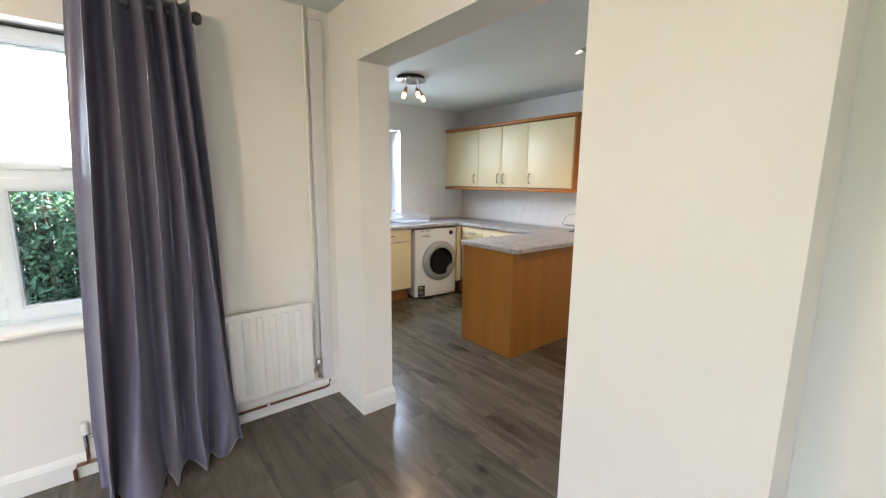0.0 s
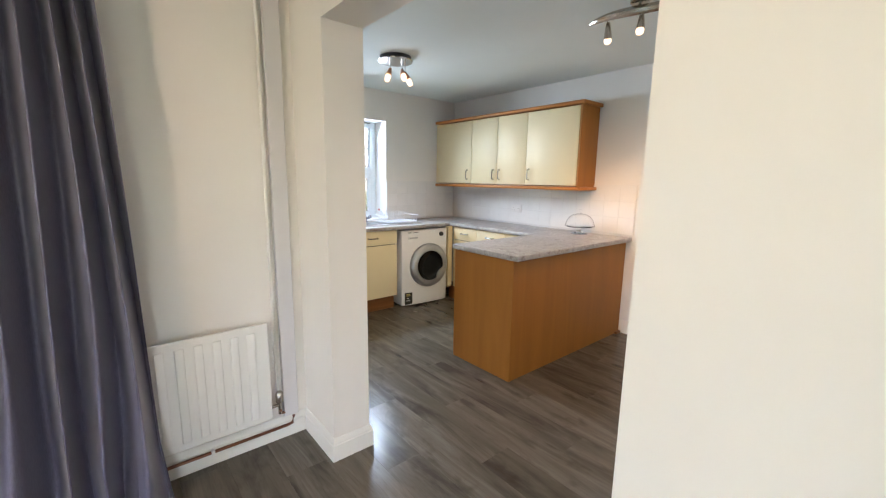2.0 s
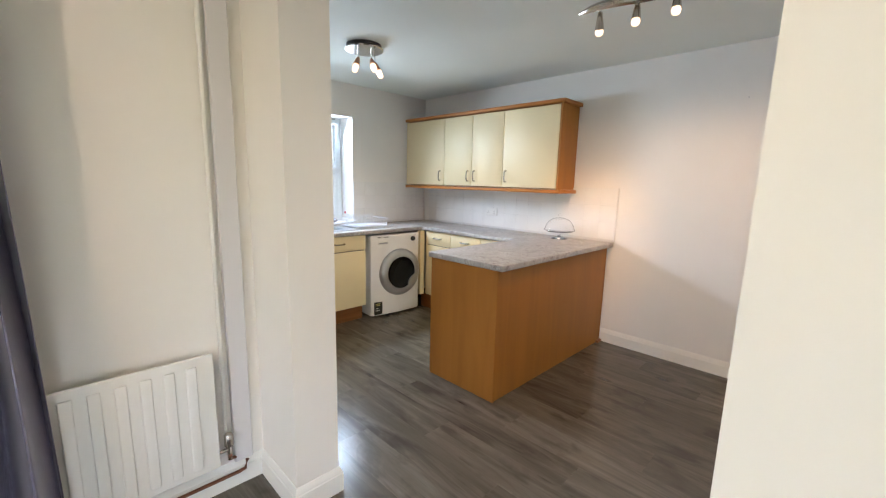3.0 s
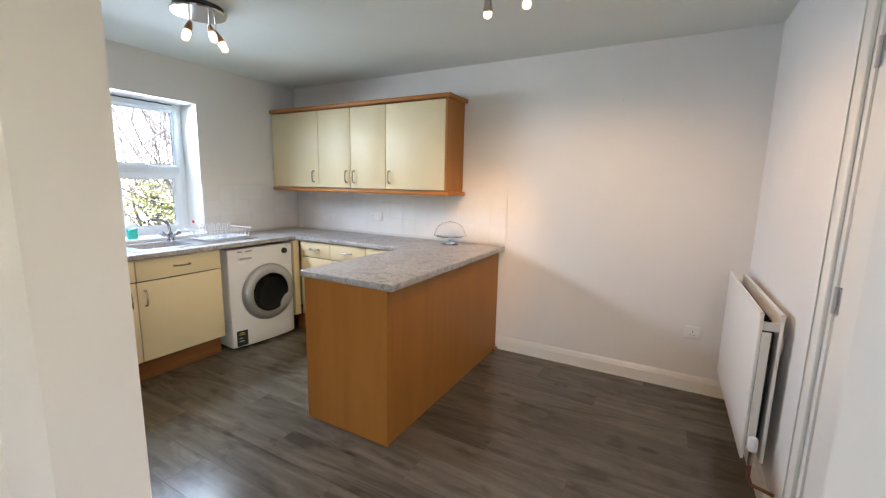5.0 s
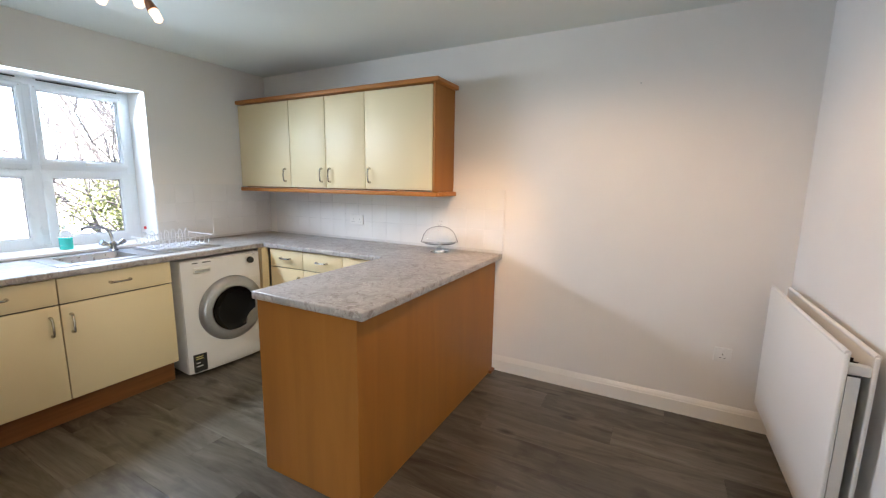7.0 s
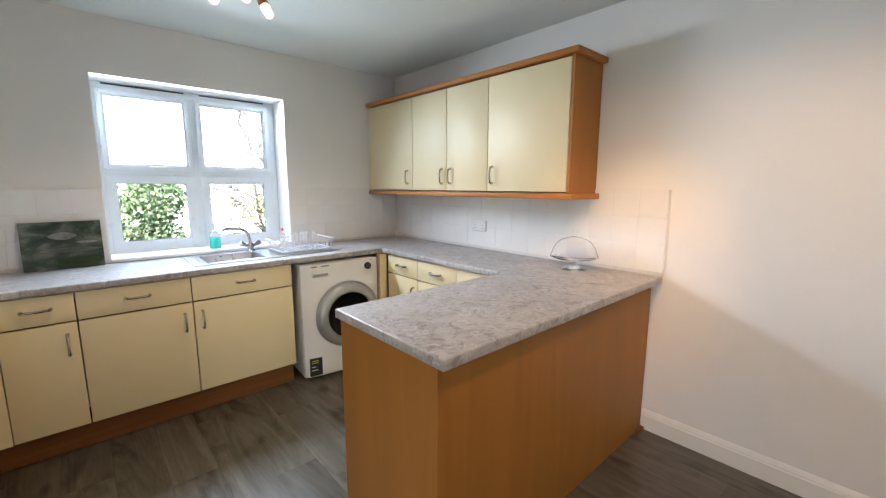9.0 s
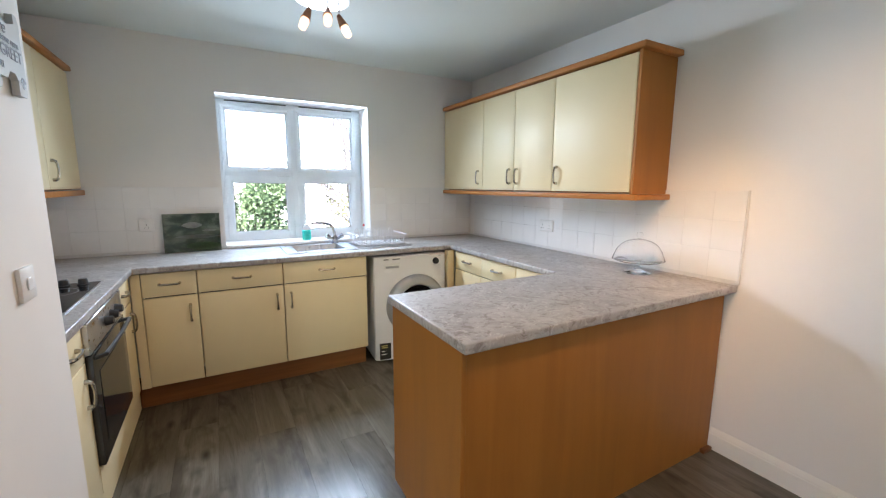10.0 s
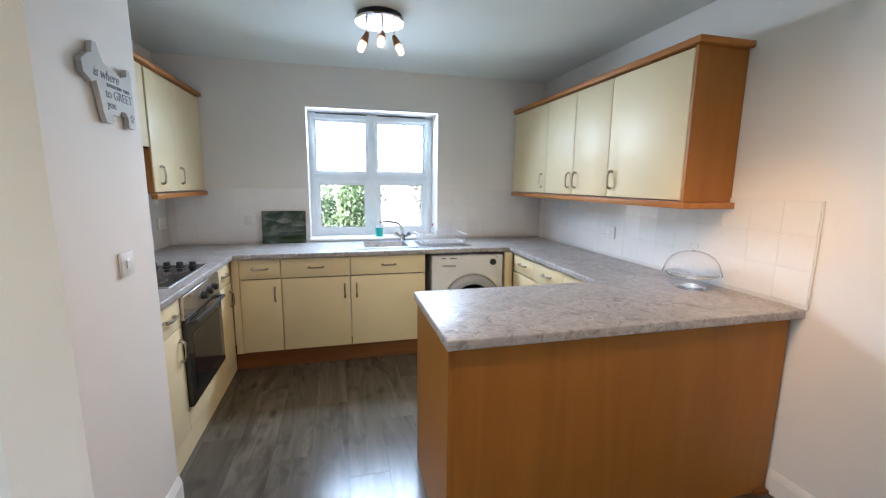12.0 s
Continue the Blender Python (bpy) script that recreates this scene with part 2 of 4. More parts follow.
def lathe(bm, profile, m=Matrix(), seg=32):
    """Turns a profile of (radius, height) round z, then moves it by m."""
    rings = []
    for r, h in profile:
        if r < 1e-5:
            rings.append([bm.verts.new(m @ Vector((0, 0, h)))])
        else:
            rings.append([bm.verts.new(m @ Vector((r * math.cos(2 * math.pi * i / seg), r * math.sin(2 * math.pi * i / seg), h))) for i in range(seg)])
    for a, b in zip(rings, rings[1:]):
        for i in range(seg):
            j = (i + 1) % seg
            if len(a) == 1 and len(b) == 1:
                continue
            if len(a) == 1:
                bm.faces.new((a[0], b[j], b[i]))
            elif len(b) == 1:
                bm.faces.new((a[i], a[j], b[0]))
            else:
                bm.faces.new((a[i], a[j], b[j], b[i]))
    for f in bm.faces:
        f.smooth = True
    return bm


def tube(bm, points, r, seg=8, flat=1.0):
    """A round bar along points; flat squeezes it across."""
    pts = [Vector(p) for p in points]
    rings = []
    up = Vector((0, 0, 1))
    for i, p in enumerate(pts):
        d = (pts[min(i + 1, len(pts) - 1)] - pts[max(i - 1, 0)]).normalized()
        ref = up if abs(d.dot(up)) < 0.95 else Vector((1, 0, 0))
        a = d.cross(ref).normalized()
        b = d.cross(a)
        rr = r[i] if isinstance(r, (list, tuple)) else r
        rings.append([bm.verts.new(p + rr * (math.cos(2 * math.pi * k / seg) * a * flat + math.sin(2 * math.pi * k / seg) * b)) for k in range(seg)])
    for a, b in zip(rings, rings[1:]):
        for i in range(seg):
            f = bm.faces.new((a[i], a[(i + 1) % seg], b[(i + 1) % seg], b[i]))
            f.smooth = True
    bm.faces.new(rings[0])
    bm.faces.new(rings[-1][::-1])
    return bm


def cells(xs, ys, z0, z1, inside, bevel=0.0, seg=2, axis="z"):
    """A slab of the grid's cells for which inside(cx, cy) holds, as one clean mesh. axis: the way of its thickness."""
    bm = bmesh.new()
    vs = {}

    def vert(i, j, k):
        if (i, j, k) not in vs:
            a, b, c = xs[i], ys[j], (z0, z1)[k]
            vs[i, j, k] = bm.verts.new({"z": (a, b, c), "y": (a, c, b), "x": (c, a, b)}[axis])
        return vs[i, j, k]

    on = {(i, j) for i in range(len(xs) - 1) for j in range(len(ys) - 1) if inside((xs[i] + xs[i + 1]) / 2, (ys[j] + ys[j + 1]) / 2)}
    for i, j in on:
        q = ((i, j), (i + 1, j), (i + 1, j + 1), (i, j + 1))
        bm.faces.new([vert(a, b, 1) for a, b in q])
        bm.faces.new([vert(a, b, 0) for a, b in q[::-1]])
        for (a, b), (c, d), near in ((q[0], q[1], (i, j - 1)), (q[1], q[2], (i + 1, j)), (q[2], q[3], (i, j + 1)), (q[3], q[0], (i - 1, j))):
            if near not in on:
                bm.faces.new((vert(a, b, 0), vert(c, d, 0), vert(c, d, 1), vert(a, b, 1)))
    bmesh.ops.recalc_face_normals(bm, faces=bm.faces)
    bmesh.ops.dissolve_limit(bm, angle_limit=0.01, verts=bm.verts, edges=bm.edges)
    if bevel:
        sharp = [e for e in bm.edges if e.is_manifold and e.calc_face_angle(0) > 0.5]
        bmesh.ops.bevel(bm, geom=sharp, offset=bevel, segments=seg, affect='EDGES', profile=0.5)
    return bm


def mesh_of(name, bm, material, fix=True):
    if fix:
        bmesh.ops.recalc_face_normals(bm, faces=bm.faces)
    me = bpy.data.meshes.new(name)
    bm.to_mesh(me)
    bm.free()
    me.materials.append(material)
    me.set_sharp_from_angle(angle=radians(38))
    return me


def whole(name, bm, material, label="", category="", group="", kind=""):
    """A thing or a piece of the setting that is one mesh."""
    return tagged(new(name, mesh_of(name, bm, material)), label, category, group, kind)


def thing(name, m, label, category, group="", kind=""):
    ob = new(name)
    ob.empty_display_size = 0.05
    ob.matrix_basis = m
    return tagged(ob, label, category, group, kind)


def part(name, bm, material, parent, label="", local=None):
    """One mesh under a thing or a part. In world metres, or, given local, in its parent's frame at that pose."""
    me = bm if isinstance(bm, bpy.types.Mesh) else mesh_of(name, bm, material)
    ob = new(name, me)
    ob.parent = parent
    if local is None:
        ob.matrix_parent_inverse = world_of(parent).inverted()
    else:
        ob.matrix_basis = local
    if label:
        tagged(ob, label)
    return ob


HERE = Matrix()
X_UNITS, Y_WINDOW, Z_CEIL = 4.068, 4.637, 2.395
Y_DIN, X_IN, X_OUT, Y_PIER = 2.575, 1.178, 1.375, 2.218

# ---- walls, ceiling, ground ----
STR = "structure"


def wall(name, xs, zs, y0, y1, inside, material, axis="y", label="plain painted plaster wall", category="wall"):
    return whole(name, cells(xs, zs, y0, y1, inside, 0.0, 2, axis), material, label, category, kind=STR)


KW = (1.857, 3.004, 0.935, 2.058)
DW = (-0.91, 0.235, 0.745, 2.06)
wall("wall_kitchen_window", (0.45, KW[0], KW[1], 4.37), (0, KW[2], KW[3], 2.5), Y_WINDOW, 4.96,
     lambda a, b: not (KW[0] < a < KW[1] and KW[2] < b < KW[3]), KITCHEN_WALL, label="off-white painted kitchen wall with window opening")
wall("wall_kitchen_units", (0.285, Y_WINDOW), (0, 2.5), X_UNITS, 4.37, lambda a, b: True, KITCHEN_WALL, "x", "off-white painted wall behind the wall units")
DOOR_X = (1.90, 2.63)
wall("wall_kitchen_radiator", (X_OUT, DOOR_X[0], DOOR_X[1], X_UNITS), (0, 2.03, 2.5), 0.293, 0.49,
     lambda a, b: not (DOOR_X[0] < a < DOOR_X[1] and b < 2.03), KITCHEN_WALL, label="off-white painted wall with doorway and radiator")
wall("wall_kitchen_left", (2.785, Y_WINDOW), (0, 2.5), 0.45, 0.75, lambda a, b: True, KITCHEN_WALL, "x", "off-white painted wall behind the hob")
wall("wall_dining_window", (-3.0, DW[0], DW[1], X_OUT), (0, DW[2], DW[3], 2.5), Y_DIN, 2.785,
     lambda a, b: not (DW[0] < a < DW[1] and DW[2] < b < DW[3]), DINING_WALL, label="cream painted dining wall with window opening")
# wall between the rooms: pier, lintel and stub round one wide opening
wall("wall_between_rooms", (0.293, 0.829, Y_PIER, Y_DIN), (0, 2.062, 2.5), X_IN, X_OUT,
     lambda a, b: not (0.829 < a < Y_PIER and b < 2.062), DINING_WALL, "x", "cream painted dividing wall with a wide square opening")
wall("wall_living_east", (-3.0, 0.293), (0, 2.5), 1.39, 1.6, lambda a, b: True, DINING_WALL, "x", "cream painted living room wall")
# unseen south wall; its opening is added to let fill light in
wall("wall_living_south", (-3.2, -1.9, -0.6, 4.37), (0, 2.05, 2.5), -3.2, -3.0, lambda a, b: not (-1.9 < a < -0.6 and b < 2.05), DINING_WALL, label="cream painted living room wall with an added opening for fill light")
wall("wall_living_west", (-3.0, -0.7, 0.9, 2.785), (0, 2.05, 2.5), -3.2, -3.0, lambda a, b: not (-0.7 < a < 0.9 and b < 2.05), DINING_WALL, "x",
     "cream painted living room wall with garden door opening")
wall("wall_hall_east", (-3.0, 0.285), (0, 2.5), X_UNITS, 4.37, lambda a, b: True, KITCHEN_WALL, "x", "plain painted wall of the hall behind the door")
whole("ceiling", block(-3.2, -3.2, Z_CEIL, 4.37, 4.96, 2.48), CEILING, "flat white painted ceiling", "ceiling", kind=STR)
whole("ground", cells((-400, 400), (-400, 400), -0.2, -0.16, lambda a, b: True), LAWN, "garden lawn around the house", "ground", kind=STR)
# pale paving and wall are added: in sun they blow out to the window's white
whole("pavement", block(-3, 5.0, -0.155, 9, 14, -0.12), PAVING, "pale paving added for the overexposed white outside", "paving", kind=STR)
whole("wall_garden", block(-6, 13.0, -0.16, 12, 13.25, 2.3), RENDER, "pale rendered wall added as the overexposed white backdrop outside", "garden wall", kind=STR)


def skirting(name, pts, material=GLOSS, high=0.118):
    """Moulded board along points, the wall on its left; depth 16 mm, stepped and rounded at the top."""
    prof = ((0.0, 0.0), (0.016, 0.0), (0.016, high * 0.72), (0.013, high * 0.75), (0.013, high * 0.80), (0.010, high * 0.86), (0.006, high * 0.95), (0.003, high), (0.0, high))
    bm = bmesh.new()
    P = [Vector((x, y)) for x, y in pts]
    rings = []
    for i, p in enumerate(P):
        d0 = (p - P[i - 1]).normalized() if i else (P[1] - p).normalized()
        d1 = (P[i + 1] - p).normalized() if i < len(P) - 1 else d0
        n0, n1 = Vector((d0.y, -d0.x)), Vector((d1.y, -d1.x))
        n = (n0 + n1) / (1 + n0.dot(n1))
        rings.append([bm.verts.new((p.x + n.x * a, p.y + n.y * a, b)) for a, b in prof])
    for a, b in zip(rings, rings[1:]):
        for i in range(len(prof) - 1):
            bm.faces.new((a[i], b[i], b[i + 1], a[i + 1]))
    bm.faces.new(rings[0])
    bm.faces.new(rings[-1][::-1])
    return whole(name, bm, material, "white moulded skirting board at the wall's foot", "skirting", kind=STR)


skirting("baseboard", ((X_UNITS, 2.205), (X_UNITS, 0.49), (2.717, 0.49)))
skirting("baseboard", ((-3.0, Y_DIN), (X_IN, Y_DIN), (X_IN, Y_PIER), (X_OUT, Y_PIER), (X_OUT, 2.786)))
skirting("baseboard", ((1.823, 0.49), (X_OUT, 0.49), (X_OUT, 0.829), (X_IN, 0.829), (X_IN, 0.293), (1.39, 0.293), (1.39, -3.0)))

# ---- windows ----


def window(name, x0, x1, z0, z1, yf, zt, label):
    """White plastic window: outer frame, mullion and transom, slim top-hung sashes over deeper fixed ones; yf is the inner face."""
    w = thing(name, Matrix.Translation(((x0 + x1) / 2, yf, z0)), label, "window", kind=STR)
    xm, e, er, f, g = (x0 + x1) / 2 - 0.008, 0.032, 0.055, 0.022, 0.046
    part("window_frame", cells((x0, x0 + e, x1 - er, x1), (z0, z0 + f, z1 - g, z1), yf, yf + 0.065,
                               lambda a, b: not (x0 + e < a < x1 - er and z0 + f < b < z1 - g), 0.004, 2, "y"), UPVC, w)
    part("mullion", block(xm - 0.024, yf + 0.002, z0 + f, xm + 0.024, yf + 0.06, z1 - g, 0.004), UPVC, w)
    for a, b in ((x0 + e, xm - 0.024), (xm + 0.024, x1 - er)):
        part("transom", block(a, yf + 0.002, zt - 0.022, b, yf + 0.06, zt + 0.022, 0.004), UPVC, w)
        for c, d, up in ((z0 + f, zt - 0.022, False), (zt + 0.022, z1 - g, True)):
            k, out = (0.024, 0.012) if up else (0.046, 0.004)
            s = part("sash", cells((a - .005, a + k, b - k, b + .005), (c - .005, c + k, d - k, d + .005), yf - out, yf + 0.05,
                                   lambda p, q: not (a + k < p < b - k and c + k < q < d - k), 0.005, 2, "y"), UPVC, w)
            part("bead", cells((a + k, a + k + .007, b - k - .007, b - k), (c + k, c + k + .007, d - k - .007, d - k), yf + 0.004, yf + 0.03,
                               lambda p, q: not (a + k + .007 < p < b - k - .007 and c + k + .007 < q < d - k - .007), 0.0, 2, "y"), UPVC, s)
            part("gasket", cells((a + k + .007, a + k + .010, b - k - .010, b - k - .007), (c + k + .007, c + k + .010, d - k - .010, d - k - .007), yf + 0.012, yf + 0.026,
                                 lambda p, q: not (a + k + .010 < p < b - k - .010 and c + k + .010 < q < d - k - .010), 0.0, 2, "y"), SEAL, s, "grey rubber glazing gasket")
            p = part("pane", block(a + k - .005, yf + 0.018, c + k - .005, b - k + .005, yf + 0.022, d - k + .005), PANE, s)
            p.visible_shadow = False
            if up:
                xc = (a + b) / 2
                h = block(xc - 0.014, yf - 0.03, c - 0.004, xc + 0.014, yf - out - 0.001, c + 0.022, 0.003)
                cube(h, xc - 0.014, yf - 0.042, c + 0.002, xc + 0.095, yf - 0.03, c + 0.017, 0.004)
                part("window_handle", h, WHITE_PLASTIC, s, "white casement handle")
                for q in (a + 0.012, b - 0.012):
                    part("stay_screw", lathe(bmesh.new(), ((0.004, 0), (0.004, 0.002), (0, 0.003)), pose(q, yf - out, d - 0.012, 90), 8), STEEL, s)
        part("trickle_vent", block(a + 0.03, yf - 0.010, z1 - 0.014, b - 0.02, yf - 0.001, z1 - 0.006, 0.002), BLACK, w, "dark slot of a trickle vent")
    return w


window("window_kitchen", KW[0], KW[1], KW[2], KW[3], 4.87, 1.484, "white plastic four-pane kitchen window above the sink")
window("window_dining", DW[0], DW[1], 0.765, DW[3], 2.70, 1.437, "white plastic four-pane dining room window")
whole("window_sill", block(KW[0], 4.60, 0.914, KW[1], 4.87, 0.9345, 0.003), TILE, "white tiled kitchen window sill", "window sill", kind=STR)
whole("window_sill", block(DW[0] - 0.05, 2.535, 0.738, DW[1] + 0.05, 2.70, 0.765, 0.008, 3), GLOSS, "white glossy dining window board", "window sill", kind=STR)

# ---- internal door beside the kitchen radiator ----
door = thing("door_internal", Matrix.Translation((2.29, 0.45, 0)), "closed white flush internal door with steel hinges", "door", kind=STR)
part("door_leaf", block(DOOR_X[0] + 0.03, 0.443, 0.006, DOOR_X[1] - 0.03, 0.483, 1.995, 0.002), GLOSS, door)
for a, b in ((DOOR_X[0], DOOR_X[0] + 0.028), (DOOR_X[1] - 0.028, DOOR_X[1])):
    part("door_lining", block(a, 0.285, 0, b, 0.49, 2.0, 0.001), GLOSS, door)
part("door_lining", block(DOOR_X[0], 0.285, 2.0, DOOR_X[1], 0.49, 2.03, 0.001), GLOSS, door)
for a, b in ((DOOR_X[0] - 0.075, DOOR_X[0] - 0.004), (DOOR_X[1] + 0.004, DOOR_X[1] + 0.085)):
    bm = block(a, 0.49, 0, b, 0.504, 2.035, 0.003)
    outer = b - 0.016 if a > DOOR_X[1] else a
    cube(bm, outer + 0.002, 0.504, 0, outer + 0.014, 0.510, 2.03, 0.004, 2)
    part("architrave", bm, GLOSS, door)
part("architrave", block(DOOR_X[0] - 0.075, 0.49, 2.035, DOOR_X[1] + 0.085, 0.506, 2.105, 0.003), GLOSS, door)
for z in (0.25, 1.02, 1.78):
    bm = bmesh.new()
    tube(bm, ((DOOR_X[1] - 0.032, 0.489, z), (DOOR_X[1] - 0.032, 0.489, z + 0.09)), 0.006)
    cube(bm, DOOR_X[1] - 0.058, 0.483, z, DOOR_X[1] - 0.032, 0.485, z + 0.09)
    part("hinge", bm, STEEL, door, "steel butt hinge")
part("door_handle", tube(bmesh.new(), ((1.97, 0.484, 1.0), (1.97, 0.53, 1.0), (1.98, 0.54, 1.0), (2.09, 0.54, 1.0)), 0.009), CHROME, door, "chrome lever handle")

# ---- handles, cabinets ----


def bow_mesh():
    """Bow handle 110 mm long, upright, standing off 24 mm towards -y."""
    bm = bmesh.new()
    pts = [(0, 0.002, -0.052), (0, -0.012, -0.052), (0, -0.02, -0.047)]
    pts += [(0, -0.024 - 0.004 * math.cos(a * math.pi / 2), 0.04 * a) for a in (-1, -0.5, 0, 0.5, 1)]
    pts += [(0, -0.02, 0.047), (0, -0.012, 0.052), (0, 0.002, 0.052)]
    tube(bm, pts, [0.0095, 0.0085, 0.0075, 0.0068, 0.0062, 0.006, 0.0062, 0.0068, 0.0075, 0.0085, 0.0095], 8)
    return mesh_of("handle", bm, NICKEL)


BOW = bow_mesh()
UP, FLAT = HERE, pose(0, 0, 0, 0, 90, 0)


def front(name, x0, x1, z0, z1, parent, handle=None, lie=False):
    """A slab front in the unit's frame, its outer face at y = 0."""
    f = part(name, block(x0 + .0028, 0, z0 + .002, x1 - .0028, 0.018, z1 - .0025, 0.0025, 2), CREAM, parent, "", HERE)
    if handle:
        part("handle", BOW, NICKEL, f, "satin nickel bow handle", pose(handle[0], 0, handle[1]) @ (FLAT if lie else UP))
    return f


def base_unit(m, w, label, drawer=True, side="r", hinge_gap=0.045, depth=0.54):
    c = thing("base_cabinet", m, label, "kitchen cabinet", "fitted base cabinets")
    part("carcass", block(0.012, 0.045, 0.152, w - 0.012, depth, 0.866), CREAM, c, "", HERE)
    # near-black strips behind the door edges: seam shade put in as colour
    for a in (0.012, w - 0.05):
        part("mounting_rail", block(a, 0.0185, 0.16, a + 0.038, 0.0445, 0.71), GAP, c, "", HERE)
    top = 0.868
    if drawer:
        # dark strip paints the shade in the seam below the drawer
        part("drawer_rail", block(0.012, 0.0195, 0.708, w - 0.012, 0.0445, 0.73), GAP, c, "", HERE)
        front("drawer_front", 0, w, 0.72, top, c, (w / 2, 0.798), True)
        top = 0.717
    hx = w - hinge_gap if side == "r" else hinge_gap
    front("door", 0, w, 0.155, top, c, (hx, 0.603) if side else None)
    return c


WR = lambda x: Matrix.Translation((x, 4.055, 0))
base_unit(WR(1.388), 0.286, "narrow cream base cabinet with drawer and door", side="r")
base_unit(WR(1.674), 0.506, "cream base cabinet with drawer over a door", side="r")
base_unit(WR(2.18), 0.594, "cream sink base cabinet with drawer front and door", side="l")
whole("corner_post", block(1.337, 4.057, 0.152, 1.387, 4.10, 0.868, 0.002), CREAM, "cream corner filler post between cabinets", "filler post")
RR = lambda y: Matrix.Translation((3.512, y, 0)) @ pose(0, 0, 0, 0, 0, -90)
base_unit(RR(3.985), 0.375, "cream base cabinet in the corner, drawer over door", side="r")
base_unit(RR(3.61), 0.405, "cream base cabinet with drawer over a door", side="r")
base_unit(RR(3.205), 0.395, "cream base cabinet tucked beside the peninsula", side="r")
whole("corner_post", block(3.447, 4.002, 0.152, 3.512, 4.05, 0.868, 0.002), CREAM, "cream filler post beside the washing machine", "filler post")
LR = lambda y: Matrix.Translation((1.335, y, 0)) @ pose(0, 0, 0, 0, 0, 90)
base_unit(LR(2.80), 0.298, "narrow cream base cabinet beside the oven", side="r")
base_unit(LR(3.702), 0.34, "narrow cream base cabinet between oven and corner", side="r", hinge_gap=0.06)
for label, b in (("brown wood-effect plinth under the sink cabinets", block(1.3145, 4.128, 0, 2.774, 4.144, 0.15, 0.002)),
                 
                 ("brown wood-effect plinth under the drawer run", block(3.52, 2.82, 0, 3.536, 4.06, 0.15, 0.002))):
    whole("plinth", b, PLINTH, label, "plinth", "cabinet plinths")
whole("plinth", block(1.298, 2.79, 0, 1.314, 4.127, 0.152, 0.002), CREAM, "cream plinth board under the oven run", "plinth", "cabinet plinths")
whole("end_panel", block(2.7745, 4.20, 0.0, 2.786, 4.62, 0.868), CREAM, "cream cabinet side beside the washing machine", "panel")

# ---- oven and hob ----
oven = thing("oven", LR(3.098), "built-in steel single oven with dark glass door", "oven")
part("surround", block(0, 0.0, 0.155, 0.604, 0.018, 0.268, 0.002), CREAM, oven, "cream panel below the oven", HERE)
part("body", block(0.004, 0.005, 0.27, 0.6, 0.52, 0.866), STEEL, oven, "", HERE)
od = part("oven_door", block(0.002, -0.022, 0.275, 0.602, 0.003, 0.735, 0.004, 2), OVEN_GLASS, oven, "dark glass oven door", HERE)
part("door_window", block(0.07, -0.0245, 0.34, 0.53, -0.0225, 0.65, 0.001), DARK_GLASS, od, "", HERE)
bm = bmesh.new()
tube(bm, ((0.04, -0.02, 0.715), (0.05, -0.055, 0.722), (0.3, -0.062, 0.725), (0.55, -0.055, 0.722), (0.56, -0.02, 0.715)), 0.009)
part("oven_handle", bm, BLACK, od, "black bar handle", HERE)
part("control_panel", block(0.002, -0.018, 0.74, 0.602, 0.004, 0.866, 0.003), STEEL, oven, "brushed steel control panel", HERE)
for x in (0.27, 0.37, 0.47):
    k = lathe(bmesh.new(), ((0, 0.03), (0.016, 0.03), (0.019, 0.02), (0.022, 0.004), (0.024, 0)), pose(x, -0.018, 0.80, 90), 20)
    part("knob", k, BLACK, oven, "black control knob", HERE)
hob = thing("hob", Matrix.Translation((1.03, 3.4, 0.91)), "black ceramic hob with knobs set into the worktop", "hob")
part("glass_top", block(0.80, 3.11, 0.9105, 1.29, 3.70, 0.9165, 0.002), DARK_GLASS, hob)
part("trim", cells((0.796, 0.802, 1.288, 1.294), (3.106, 3.112, 3.698, 3.704), 0.9102, 0.918, lambda a, b: not (0.802 < a < 1.288 and 3.112 < b < 3.698)), STEEL, hob, "thin steel rim")
for x in (1.02, 1.09, 1.16, 1.23):
    part("knob", lathe(bmesh.new(), ((0.024, 0), (0.024, 0.004), (0.019, 0.006), (0.018, 0.026), (0.015, 0.03), (0, 0.03)), pose(x, 3.645, 0.9165), 20), BLACK, hob, "black hob knob")
for x, y, r in ((0.92, 3.26, 0.09), (0.92, 3.52, 0.07), (1.16, 3.26, 0.07), (1.16, 3.5, 0.085)):
    part("heating_zone", lathe(bmesh.new(), ((r - 0.003, 0), (r - 0.003, 0.0006), (r, 0.0006), (r, 0)), pose(x, y, 0.9166), 40), SILVER, hob, "printed cooking zone ring")

# ---- worktop ----


def on_worktop(a, b):
    if 2.30 < a < 2.665 and 4.20 < b < 4.50:
        return False
    return a < 1.355 or b > 4.033 or (a > 3.492 and b > 2.158) or (a > 2.459 and b < 2.81)


whole("worktop", cells((0.752, 1.355, 2.30, 2.459, 2.665, 3.492, 4.066), (2.158, 2.788, 2.81, 4.033, 4.20, 4.50, 4.635), 0.872, 0.91,
                       lambda a, b: on_worktop(a, b) and not (a < 1.355 and b < 2.788) and not (1.355 < a < 2.459 and b < 4.033), 0.006, 3), WORKTOP,
      "grey mottled stone-effect laminate worktop with rounded edges", "worktop")

